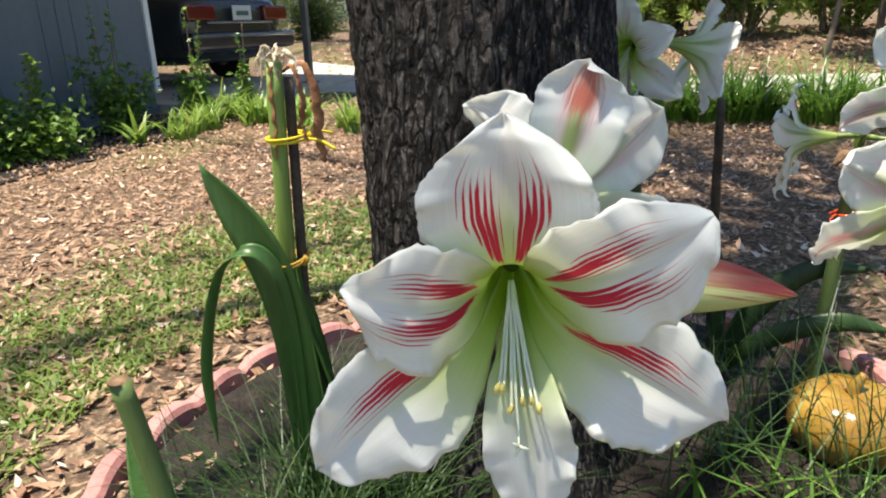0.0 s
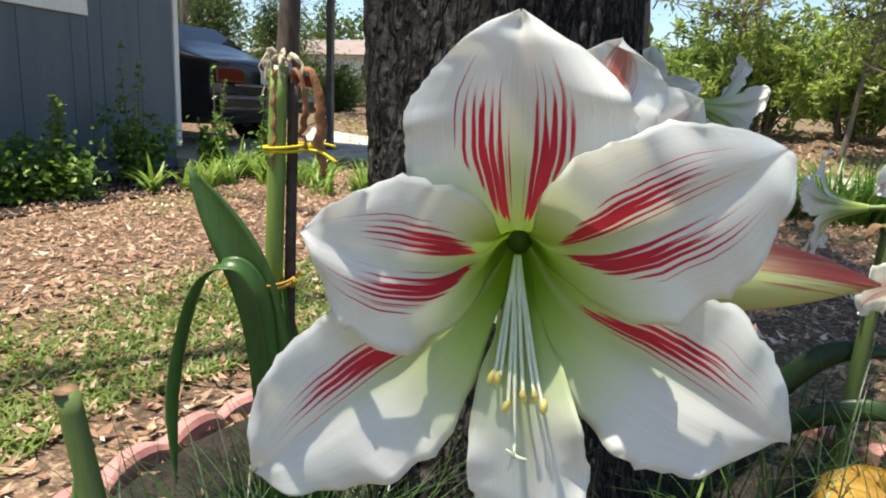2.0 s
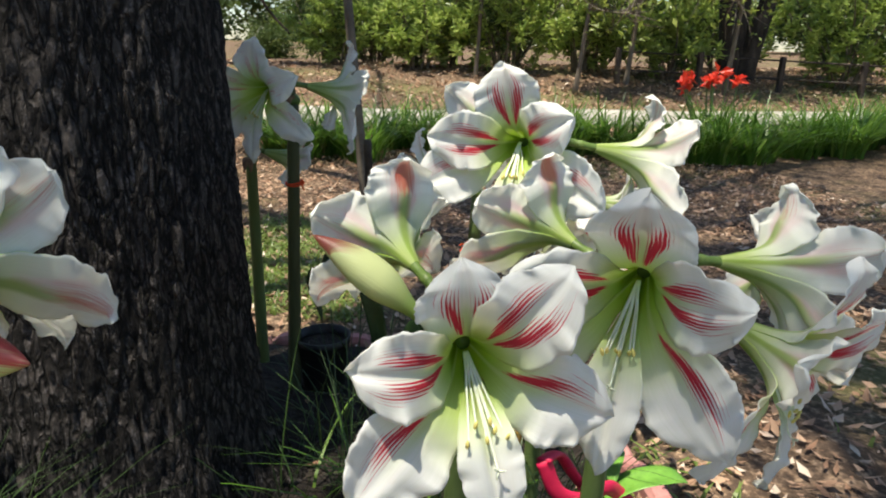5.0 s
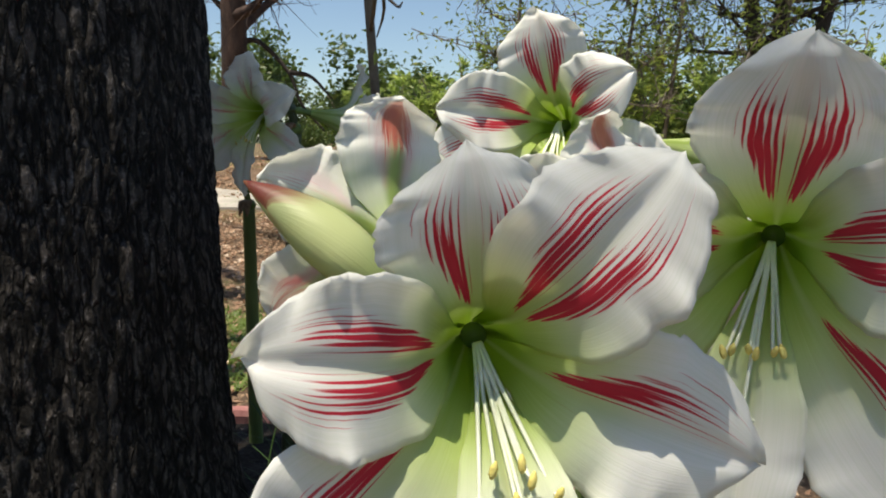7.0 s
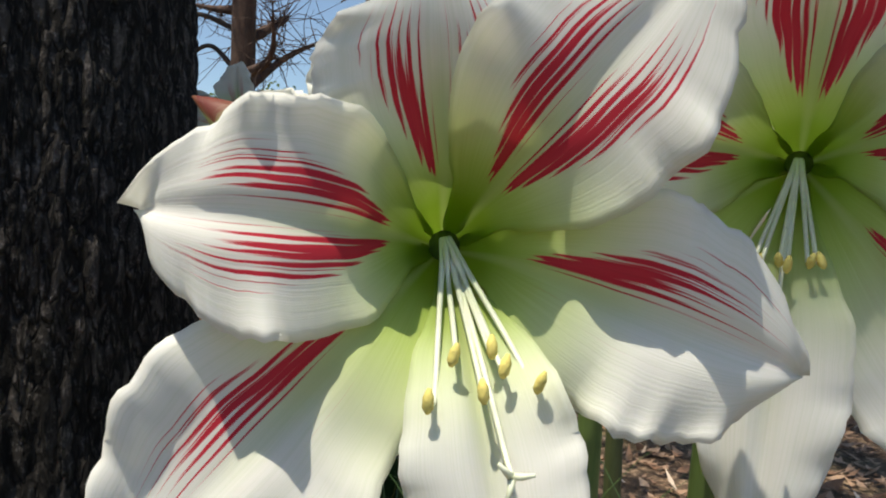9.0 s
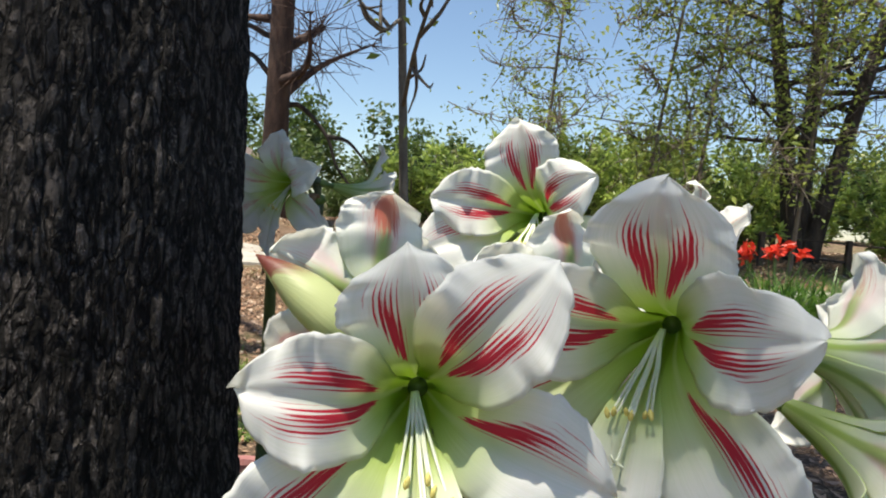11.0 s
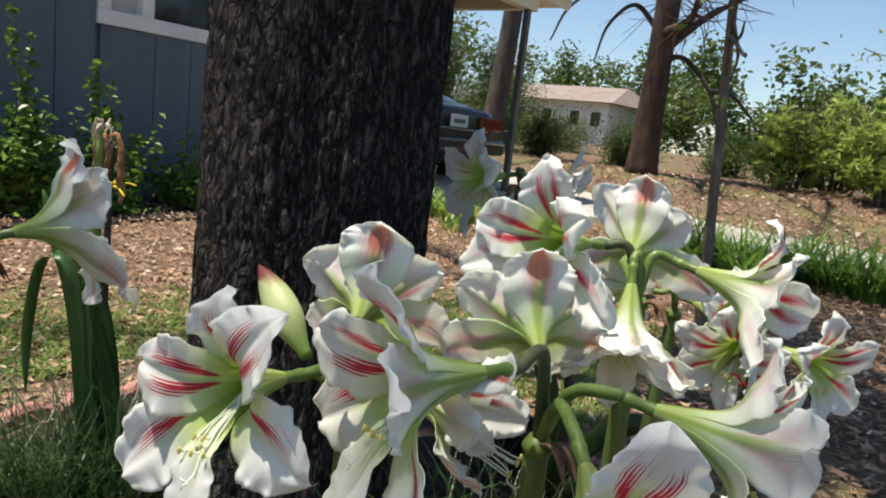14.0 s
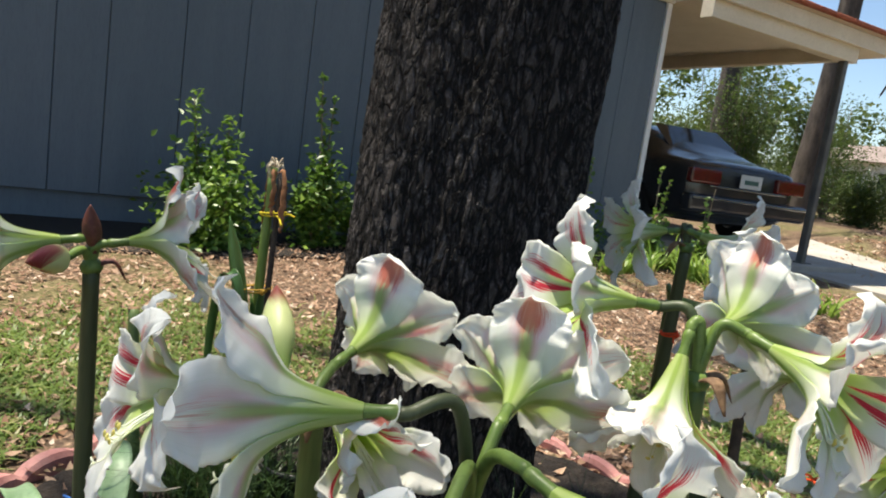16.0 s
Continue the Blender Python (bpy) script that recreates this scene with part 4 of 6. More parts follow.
def facing(base, d, roll=0.0, scale=1.0):
    """A flower's pose: its axis +z along d, its top tepal (+y) upwards."""
    z = Vector(d).normalized()
    x = Vector((0, 0, 1)).cross(z)
    if x.length < 1e-3:
        x = Vector((1, 0, 0))
    x.normalize()
    y = z.cross(x)
    m = Matrix((x, y, z)).transposed().to_4x4()
    return Matrix.Translation(base) @ m @ Matrix.Rotation(radians(roll), 4, "Z") @ Matrix.Scale(scale, 4)


def add_flower(plant, base, d, kit, roll=0.0, scale=1.0, skip=(), label=""):
    fl = part("flower", OVARY, plant, label or "white trumpet flower striped with red", facing(base, d, roll, scale))
    petals, stamens = kit
    for i, (turn, me) in enumerate(petals):
        if i not in skip:
            part("petal", me, fl, m=Matrix.Translation((0, 0, TUBE)) @ Matrix.Rotation(radians(-turn), 4, "Z"))
    for me in stamens:
        part(me.name.split(".")[0], me, fl, m=Matrix.Translation((0, 0, TUBE)))
    return fl


def bud_mesh(L, r, seed):
    """A long closed bud: pale green, flushed with red along its seams."""
    h = Heap()
    t = np.linspace(0, 1, 22)
    rad = r * (0.32 + 0.68 * smoothstep(0, 0.42, t)) * np.clip(1 - np.clip((t - 0.5) / 0.5, 0, 1) ** 1.6, 0, 1) ** 1.0 + 0.0006
    path = np.stack([0.006 * np.sin(2.2 * t), 0.012 * t ** 2, L * t], 1)
    v, f = tube_geo(path, rad, 18)
    ang = np.tile(np.arange(18), 22) * 2 * np.pi / 18
    v = v + (np.cos(3 * ang) * 0.0009)[:, None] * np.stack([np.cos(ang), np.sin(ang), 0 * ang], 1) * np.repeat(np.sin(np.pi * t), 18)[:, None]
    h.add(v, f)
    return h.mesh("bud", [M_BUD])


def bud_material(name, lo, hi):
    s = Shade(name)
    sep = s.t.nodes.new("ShaderNodeSeparateXYZ")
    s.t.links.new(s.t.nodes.new("ShaderNodeTexCoord").outputs["Object"], sep.inputs[0])
    along = s.math("DIVIDE", sep.outputs[2], 0.105)
    turn = s.math("ARCTAN2", sep.outputs[1], sep.outputs[0])
    co = s.t.nodes.new("ShaderNodeCombineXYZ")
    s.put(co.inputs[0], s.math("MULTIPLY", turn, 8.0))
    s.put(co.inputs[1], s.math("MULTIPLY", along, 1.8))
    st = s.noise(co.outputs[0], 1.0, 3.0)
    band = s.math("MULTIPLY_ADD", s.math("SINE", s.math("MULTIPLY_ADD", turn, 2.0, 0.6)), 0.5, 0.5)
    red = s.math("MULTIPLY", s.step(along, lo, hi), s.step(s.math("ADD", s.math("MULTIPLY", st, 1.25), s.math("MULTIPLY", band, 0.50)), 0.82, 1.02))
    base = s.mix(s.step(along, 0.0, 0.5), (0.24, 0.36, 0.06), (0.62, 0.67, 0.30))
    col = s.mix(red, base, (0.46, 0.06, 0.045))
    under = s.math("MULTIPLY", s.step(s.math("SINE", s.math("ADD", turn, 1.1)), 0.55, 0.9), s.step(along, lo, lo + 0.32))
    col = s.mix(s.math("MULTIPLY", under, 0.85), col, (0.22, 0.022, 0.022))
    s.set(Base_Color=col, Roughness=0.45)
    s.bump(st, 0.3, 0.001)
    s.translucent(col, 0.2)
    return s.mat


M_BUD = bud_material("bud_skin", 0.35, 0.95)
M_BUD_GREEN = bud_material("bud_skin_green", 0.62, 1.2)
BUD = bud_mesh(0.112, 0.0158, 1)
BUD_SMALL = bud_mesh(0.062, 0.0105, 2)


def stalk(plant, foot, node, r=0.0125, mat=None, bow=(0, 0, 0), label=""):
    foot, node = np.array(foot, float), np.array(node, float)
    path = bez([foot, foot * 0.5 + node * 0.5 + np.array(bow), node], 10)
    part("stalk", Heap().tube(path, np.linspace(r * 1.12, r * 0.92, len(path)), 14, 0.86).mesh("stalk", [mat or M_STALK]), plant, label)


def pedicel(plant, node, base, d, r=0.0052, mat=None, lift=0.02):
    """A short stem from the stalk's head to a flower, entering it along its axis."""
    n, b = np.array(node, float), np.array(base, float)
    dd = np.array(Vector(d).normalized())
    b = b - dd * 0.012
    mid = (n + b) / 2 + np.array((0, 0, lift)) - dd * 0.010
    path = bez([n, mid, b - dd * 0.006, b], 7)
    part("pedicel", Heap().tube(path, np.linspace(r * 1.1, r, len(path)), 10).mesh("pedicel", [mat or M_PEDICEL]), plant)


def bracts(plant, node, seed, mat=None, size=0.05):
    """Two dry papery valves below the flowers."""
    rng = np.random.default_rng(seed)
    for k in range(2):
        az = rng.uniform(0, 6.28)
        d = np.array((math.cos(az), math.sin(az), 0))
        p = [np.array(node) - (0, 0, 0.005), np.array(node) + d * size * 0.5 + (0, 0, 0.004), np.array(node) + d * size * 0.85 - (0, 0, size * 0.45)]
        path = bez(p, 6)
        part("bract", Heap().tube(path, 0.008 * np.sin(np.linspace(0.5, 3.05, len(path))) + 0.0006, 8, 0.3).mesh("bract", [mat or M_NODE]), plant)
    h = Heap()
    n = np.array(node)
    h.tube([n - (0, 0, 0.012), n - (0, 0, 0.004), n + (0, 0, 0.006)], [0.0105, 0.0145, 0.009], 12)
    part("stalk_head", h.mesh("stalk_head", [M_PEDICEL]), plant)


def strap(points, width, fold=0.25, n=10, taper=0.55, across=None):
    """A strap-shaped leaf with thickness and a channelled middle."""
    path, tan, a, b = frames_along(bez(points, n))
    m = len(path)
    side = np.cross(tan, (0, 0, 1.0))
    ln = np.linalg.norm(side, axis=1, keepdims=True)
    side = np.where(ln > 0.05, side / np.maximum(ln, 1e-6), a)
    if across is not None:
        side = np.array(across, float) - tan * (tan @ np.array(across, float))[:, None]
        side /= np.linalg.norm(side, axis=1, keepdims=True) + 1e-9
    for i in range(1, m):
        if side[i] @ side[i - 1] < 0:
            side[i] = -side[i]
    up = np.cross(side, tan)
    t = np.linspace(0, 1, m)
    w = width * 0.5 * (0.72 + 0.28 * smoothstep(0, 0.3, t)) * np.clip(1 - np.clip((t - taper) / (1 - taper), 0, 1) ** 2.2, 0.03, 1)
    cols = np.linspace(-1, 1, 7)
    top = path[:, None] + side[:, None] * (w[:, None] * cols)[..., None] + up[:, None] * (w[:, None] * fold * cols ** 2)[..., None]
    bot = top - up[:, None] * (0.0016 * (1 - 0.7 * cols ** 2))[None, :, None]
    v = np.concatenate([top.reshape(-1, 3), bot.reshape(-1, 3)])
    idx = np.arange(m * 7).reshape(m, 7)
    q = np.stack([idx[:-1, :-1], idx[:-1, 1:], idx[1:, 1:], idx[1:, :-1]], -1).reshape(-1, 4)
    o = m * 7
    rim = list(idx[:, 0]) + list(idx[-1, 1:]) + list(idx[-2::-1, -1]) + list(idx[0, -2::-1])
    rq = np.array([(x, x + o, y + o, y) for x, y in zip(rim[:-1], rim[1:])])
    return v, np.concatenate([q[:, ::-1], q + o, rq]).tolist()


def leaf(plant, points, width, mat=None, fold=0.25, label="", taper=0.55, across=None):
    v, f = strap(points, width, fold, taper=taper, across=across)
    return part("leaf", mesh_of("leaf", v, f, True, [mat or M_LEAF]), plant, label)


def wool_tie(name, label, at, r, mat, ends=(), cat="plant tie", wraps=2):
    """A few turns of wool or ribbon round stalks, with loose ends."""
    h = Heap()
    rng = np.random.default_rng(int(abs(at[0] * 1000)) + 7)
    for k in range(wraps):
        a = np.linspace(0, 2 * np.pi, 25)
        rr = r + 0.0012 * k
        h.tube(np.stack([rr * np.cos(a), rr * np.sin(a), 0.003 * k + 0.0025 * np.sin(a + k)], 1), 0.0017, 6, cap=False)
    for e in ends:
        e = np.array(e, float)
        s = np.array((e[0], e[1], 0))
        s = s / (np.linalg.norm(s) + 1e-9) * r
        path = bez([s, (s + e) / 2 + (0, 0, 0.004), e], 6)
        h.tube(path, 0.0018, 6)
    h.tube([np.array((r, 0, -0.004)), np.array((r + 0.004, 0.002, 0.002)), np.array((r + 0.002, 0.0, 0.007))], [0.003, 0.004, 0.0025], 6)
    return thing(name, label, cat, at, data=h.mesh(name, [mat]))


# ---- the flowering plants in the bed ----
def amaryllis(label, at):
    return thing("amaryllis", label, "flower", at)


def build_plant(label, foot, node, flowers, r=0.0125, mat=None, bow=(0, 0, 0), bract_mat=None, ped_mat=None):
    foot = np.array(foot, float)
    plant = amaryllis(label, tuple(foot))
    loc = lambda p: np.array(p, float) - foot
    stalk(plant, (0, 0, -0.02), loc(node), r, mat, bow)
    bracts(plant, loc(node), int(node[0] * 997) + 3, bract_mat)
    for base, d, kit, roll, sc, *more in flowers:
        pedicel(plant, loc(node), loc(base), d, mat=more[1] if len(more) > 1 else ped_mat, lift=more[0] if more else 0.02)
        add_flower(plant, loc(base), d, kit, roll, sc)
    return plant, loc


BUD_GREEN = BUD.copy()
BUD_GREEN.materials.clear()
BUD_GREEN.materials.append(M_BUD_GREEN)
BUD_DRY = BUD_SMALL.copy()
BUD_DRY.materials.clear()
BUD_DRY.materials.append(M_BRACT_RED)

# the plant in front of the trunk
NODE = (0.150, 0.598, 0.545)
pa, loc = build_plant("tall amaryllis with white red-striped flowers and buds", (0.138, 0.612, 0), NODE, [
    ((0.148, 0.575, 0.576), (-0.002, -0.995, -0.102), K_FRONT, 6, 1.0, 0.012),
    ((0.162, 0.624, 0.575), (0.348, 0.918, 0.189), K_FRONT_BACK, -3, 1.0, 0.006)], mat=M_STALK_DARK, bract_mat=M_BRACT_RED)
AXIS = (0.90, -0.40, 0.06)
part("bud", BUD, pa, "yellow-green bud flushed with red", facing(loc((0.190, 0.560, 0.560)), AXIS, 65, 1.0))
pedicel(pa, loc(NODE), loc((0.190, 0.560, 0.560)), AXIS, lift=0.012)
part("bud", BUD_DRY, pa, "small upright dry maroon bud", facing(loc((0.152, 0.600, 0.558)), (-0.05, 0.05, 1.0), 0, 1.0))
leaf(pa, [(0, 0, 0), (-0.10, -0.03, 0.10), (-0.22, -0.05, 0.13), (-0.33, -0.05, 0.06)], 0.045, M_LEAF_PALE)
leaf(pa, [(0, 0, 0), (-0.07, 0.05, 0.14), (-0.16, 0.08, 0.20), (-0.28, 0.09, 0.16)], 0.042, M_LEAF_PALE)

# the main group: three stalks
NODE = (0.562, 0.700, 0.510)
pb0, loc = build_plant("amaryllis with open flowers and a red-tipped bud", (0.556, 0.722, 0), NODE, [
    ((0.544, 0.639, 0.520), (-0.107, -0.989, 0.104), K_MID, 14, 1.0, 0.006),
    ((0.530, 0.746, 0.535), (-0.376, 0.872, 0.314), K_MID_BACK, -1, 1.0, 0.002)])
AXIS = (-0.80, 0.12, 0.58)
part("bud", BUD_GREEN, pb0, "green bud with a red tip", facing(loc((0.519, 0.689, 0.517)), AXIS, 100, 1.0))
pedicel(pb0, loc(NODE), loc((0.519, 0.689, 0.517)), AXIS, lift=-0.01)
AXIS = (0.985, -0.08, -0.05)
add_flower(pb0, loc((0.606, 0.690, 0.518)), AXIS, K_HALF, 20, 1.0, label="half-open pale yellow flower with a red flush")
pedicel(pb0, loc(NODE), loc((0.606, 0.690, 0.518)), AXIS, lift=0.004)

pb1, loc = build_plant("amaryllis with a ring of large striped flowers", (0.715, 0.765, 0), (0.728, 0.749, 0.478), [
    ((0.712, 0.668, 0.562), (-0.576, -0.816, -0.051), K_RING, -4, 1.0, 0.045, M_STALK_DARK),
    ((0.707, 0.794, 0.538), (-0.480, 0.832, 0.278), K_RING_BACK, -4, 1.0, 0.0),
    ((0.807, 0.731, 0.543), (0.989, 0.015, -0.145), K_RING_SIDE, -4, 1.0, 0.02),
    ((0.782, 0.673, 0.515), (0.503, -0.807, -0.310), K_RING_LOW, -3, 1.0, 0.025)])

NODE = (0.749, 1.006, 0.566)
pb2, loc = build_plant("amaryllis with open flowers and one wilting", (0.750, 1.040, 0), NODE, [
    ((0.697, 0.981, 0.626), (-0.460, -0.886, 0.060), K_TALL, 5, 1.0, 0.03, M_STALK_DARK),
    ((0.794, 1.025, 0.614), (0.967, -0.152, -0.206), K_TALL_SIDE, -13, 1.0, 0.025),
    ((0.712, 1.101, 0.598), (0.023, 0.973, 0.229), K_TALL_BACK, 0, 1.0, 0.01)])
add_flower(pb2, loc((0.742, 0.990, 0.600)), (0.13, -0.42, -0.86), KIT_WILT, 0, 1.0, label="wilted drooping flower")
pedicel(pb2, loc(NODE), loc((0.742, 0.990, 0.600)), (0.13, -0.42, -0.86), lift=0.02)

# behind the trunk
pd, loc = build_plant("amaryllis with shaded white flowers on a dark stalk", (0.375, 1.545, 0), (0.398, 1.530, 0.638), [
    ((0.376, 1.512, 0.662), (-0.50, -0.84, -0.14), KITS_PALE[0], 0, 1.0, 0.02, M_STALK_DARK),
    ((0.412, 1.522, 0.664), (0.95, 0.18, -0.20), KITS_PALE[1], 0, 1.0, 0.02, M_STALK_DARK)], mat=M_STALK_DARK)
pd2, loc = build_plant("amaryllis with one low flower behind the trunk", (0.300, 1.69, 0), (0.300, 1.67, 0.50), [
    ((0.318, 1.660, 0.520), (0.90, 0.1, -0.30), KITS[3], 0, 0.95, 0.02)])
pe, loc = build_plant("amaryllis on a pale stalk with an orange tie", (0.722, 1.430, 0), (0.746, 1.430, 0.470), [
    ((0.709, 1.399, 0.506), (-0.90, 0.42, -0.12), KITS[0], 0, 0.95, 0.02),
    ((0.768, 1.418, 0.498), (0.80, -0.50, -0.10), KITS[3], 0, 0.90, 0.02)])
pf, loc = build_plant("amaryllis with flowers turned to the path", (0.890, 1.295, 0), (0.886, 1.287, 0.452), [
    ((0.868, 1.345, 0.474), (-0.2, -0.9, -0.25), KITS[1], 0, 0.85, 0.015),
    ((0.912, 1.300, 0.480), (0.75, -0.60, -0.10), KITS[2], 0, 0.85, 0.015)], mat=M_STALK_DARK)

# the spent stalk, tied up, with strap leaves
pg = amaryllis("spent amaryllis stalk with dried blooms and strap leaves", (-0.150, 0.953, 0))
stalk(pg, (0.006, 0, -0.02), (0.030, 0.0, 0.672), 0.0105, M_STALK_LIME)
stalk(pg, (0.026, 0.012, -0.02), (0.042, 0.012, 0.655), 0.0065, M_DEAD)
rngd = np.random.default_rng(4)
for k in range(13):
    a = rngd.uniform(0, 6.28)
    e = np.array((0.034, 0.004, 0.668))
    o = np.array((math.cos(a), math.sin(a), 0))
    q = rngd.uniform(0.35, 0.8)
    p = [e, e + o * 0.008 + (0, 0, 0.020 * q), e + o * 0.020 * q + (0, 0, 0.026 * q), e + o * 0.030 * q + (rngd.normal(0, 0.004), 0, 0.004), e + o * 0.028 * q + (rngd.normal(0, 0.006), 0, -0.034 * q * rngd.uniform(0.2, 1.2))]
    path = bez(p, 5) + rngd.normal(0, 0.0009, (21, 3))
    part("dried_bloom", Heap().tube(path, 0.0007 + 0.0022 * rngd.uniform(0.5, 1.3) * np.sin(np.linspace(0.2, 3.1, len(path))) ** 2, 6, 0.35).mesh("dried_bloom", [M_DRY]), pg)
for dx, dy, ln, wd in ((0.046, 0.0, 0.105, 0.009), (-0.016, -0.012, 0.105, 0.008), (0.030, -0.016, 0.08, 0.006)):
    e = np.array((0.038, 0.006, 0.662))
    path = bez([e, e + (dx * 0.55, dy, 0.004), e + (dx * 0.8, dy, -ln * 0.35), e + (dx * 0.75, dy, -ln * 0.7), e + (dx * 0.9, dy, -ln)], 6)
    path = path + rngd.normal(0, 0.0012, path.shape)
    part("dried_bract", Heap().tube(path, 0.001 + wd * np.linspace(0.15, 1, len(path)) * np.sin(np.linspace(0.5, 2.95, len(path))), 8, 0.3).mesh("dried_bract", [M_DRY_BROWN]), pg)
leaf(pg, [(0.035, -0.01, 0), (0.032, -0.015, 0.25), (0.014, -0.03, 0.43), (-0.055, -0.04, 0.565)], 0.048, None, 0.2, taper=0.72, across=(1, 0.2, 0.3))
leaf(pg, [(0.03, -0.02, 0), (0.03, -0.03, 0.35), (0.008, -0.04, 0.455), (-0.040, -0.05, 0.44), (-0.075, -0.05, 0.32), (-0.078, -0.05, 0.20)], 0.018, None, 0.3, taper=0.75, across=(0.5, 0.7, 0.5))
leaf(pg, [(0.05, 0.0, 0), (0.055, 0, 0.2), (0.03, 0, 0.45)], 0.055, None, 0.35)
leaf(pg, [(0.09, 0.0, 0), (0.075, 0, 0.2), (0.02, -0.015, 0.43)], 0.040, None, 0.35)
leaf(pg, [(-0.02, -0.05, 0), (-0.10, -0.11, 0.10), (-0.15, -0.10, 0.13), (-0.20, -0.05, 0.22)], 0.045, None, 0.3)
wool_tie("yellow_tie", "bright yellow wool tie round a stalk", (-0.115, 0.960, 0.585), 0.023, M_TIE_Y, [(0.06, -0.01, -0.012), (0.05, 0.02, 0.003)])
wool_tie("ochre_tie", "ochre wool tie round leaves and stalk", (-0.135, 0.950, 0.435), 0.028, M_TIE_O, [(-0.05, -0.01, -0.008), (0.04, 0.01, 0.01)])
wool_tie("orange_tie", "orange wool tie round a pale stalk", (0.740, 1.430, 0.360), 0.0145, M_TIE_R, [(-0.03, -0.01, 0.004), (-0.03, -0.015, -0.008)])
wool_tie("orange_tie", "orange wool tie round a dark stalk", (0.887, 1.288, 0.419), 0.0145, M_TIE_R, [(-0.03, -0.01, 0.010), (0.025, -0.015, -0.01)])
wool_tie("red_tie", "red wool tie round a dark stalk", (0.392, 1.534, 0.470), 0.0145, M_TIE_R, [(0.02, -0.01, -0.012)])
wool_tie("blue_tie", "blue wool tie round a dark stalk", (0.143, 0.607, 0.20), 0.0145, M_TIE_B, [(-0.06, -0.01, -0.004)])

# a cut leaf stump
cl = thing("cut_stalk", "cut green stalk standing in the bed", "flower", (-0.238, 0.762, 0))
stalk(cl, (0.05, 0.01, -0.02), (-0.012, 0.0, 0.372), 0.0125)
part("cut_face", Heap().tube([(-0.0125, 0, 0.371), (-0.0125, 0, 0.3735)], 0.0112, 14).mesh("cut_face", [M_NODE]), cl)

# ---- the round bed: a low mound of dark soil ----
BED = (0.24, 1.08)


def build_bed():
    rng = np.random.default_rng(71)
    nr, na = 26, 72
    v, f = [(BED[0], BED[1], 0.012)], []
    for i in range(1, nr + 1):
        r = 0.735 * i / nr
        for k in range(na):
            q = 2 * math.pi * k / na
            bump = 0.010 * noise.noise(Vector((9 * r * math.cos(q), 9 * r * math.sin(q), 2.0))) + rng.normal(0, 0.0025)
            v.append((BED[0] + r * math.cos(q), BED[1] + r * math.sin(q), (0.013 + bump) if i < nr else -0.03))
    f += [(0, 1 + k, 1 + (k + 1) % na) for k in range(na)]
    for i in range(nr - 1):
        f += [(1 + i * na + k, 1 + (i + 1) * na + k, 1 + (i + 1) * na + (k + 1) % na, 1 + i * na + (k + 1) % na) for k in range(na)]
    thing("flower_bed", "dark crumbly soil of a round flower bed", "flower bed", kind="structure", data=mesh_of("flower_bed", v, f, True, [M_SOIL]))


build_bed()

# ---- edging ring of pink concrete scallops ----
def scallop_mesh():
    n = 14
    x = np.linspace(-0.145, 0.145, n)
    h = 0.045 + 0.028 * np.abs(np.sin((x / 0.29 + 0.5) * np.pi * 2.0)) ** 0.6
    prof = [(-0.019, 0.0), (-0.019, 0.85), (-0.012, 1.0), (0.012, 1.0), (0.019, 0.85), (0.019, 0.0)]
    v, k = [], len(prof)
    for xi, hi in zip(x, h):
        v += [(xi, yo, -0.03 + zf * hi) for yo, zf in prof]
    f = [(i * k + j, i * k + (j + 1) % k, (i + 1) * k + (j + 1) % k, (i + 1) * k + j) for i in range(n - 1) for j in range(k)]
    f += [tuple(range(k))[::-1], tuple((n - 1) * k + j for j in range(k))]
    return mesh_of("scallop", v, f, False, [M_EDGING])


edging = thing("bed_edging", "ring of faded pink concrete scallops round the bed", "garden edging", (0.24, 1.08, 0))
SC = scallop_mesh()
rnge = random.Random(8)
for k in range(16):
    a = 2 * math.pi * k / 16 + 0.1
    r = 0.745 + rnge.uniform(-0.01, 0.01)
    part("scallop", SC, edging, m=pose(r * math.cos(a), r * math.sin(a), rnge.uniform(-0.01, 0.005), rnge.uniform(-6, 6), rnge.uniform(-2, 2), math.degrees(a) + 90 + rnge.uniform(-4, 4)))


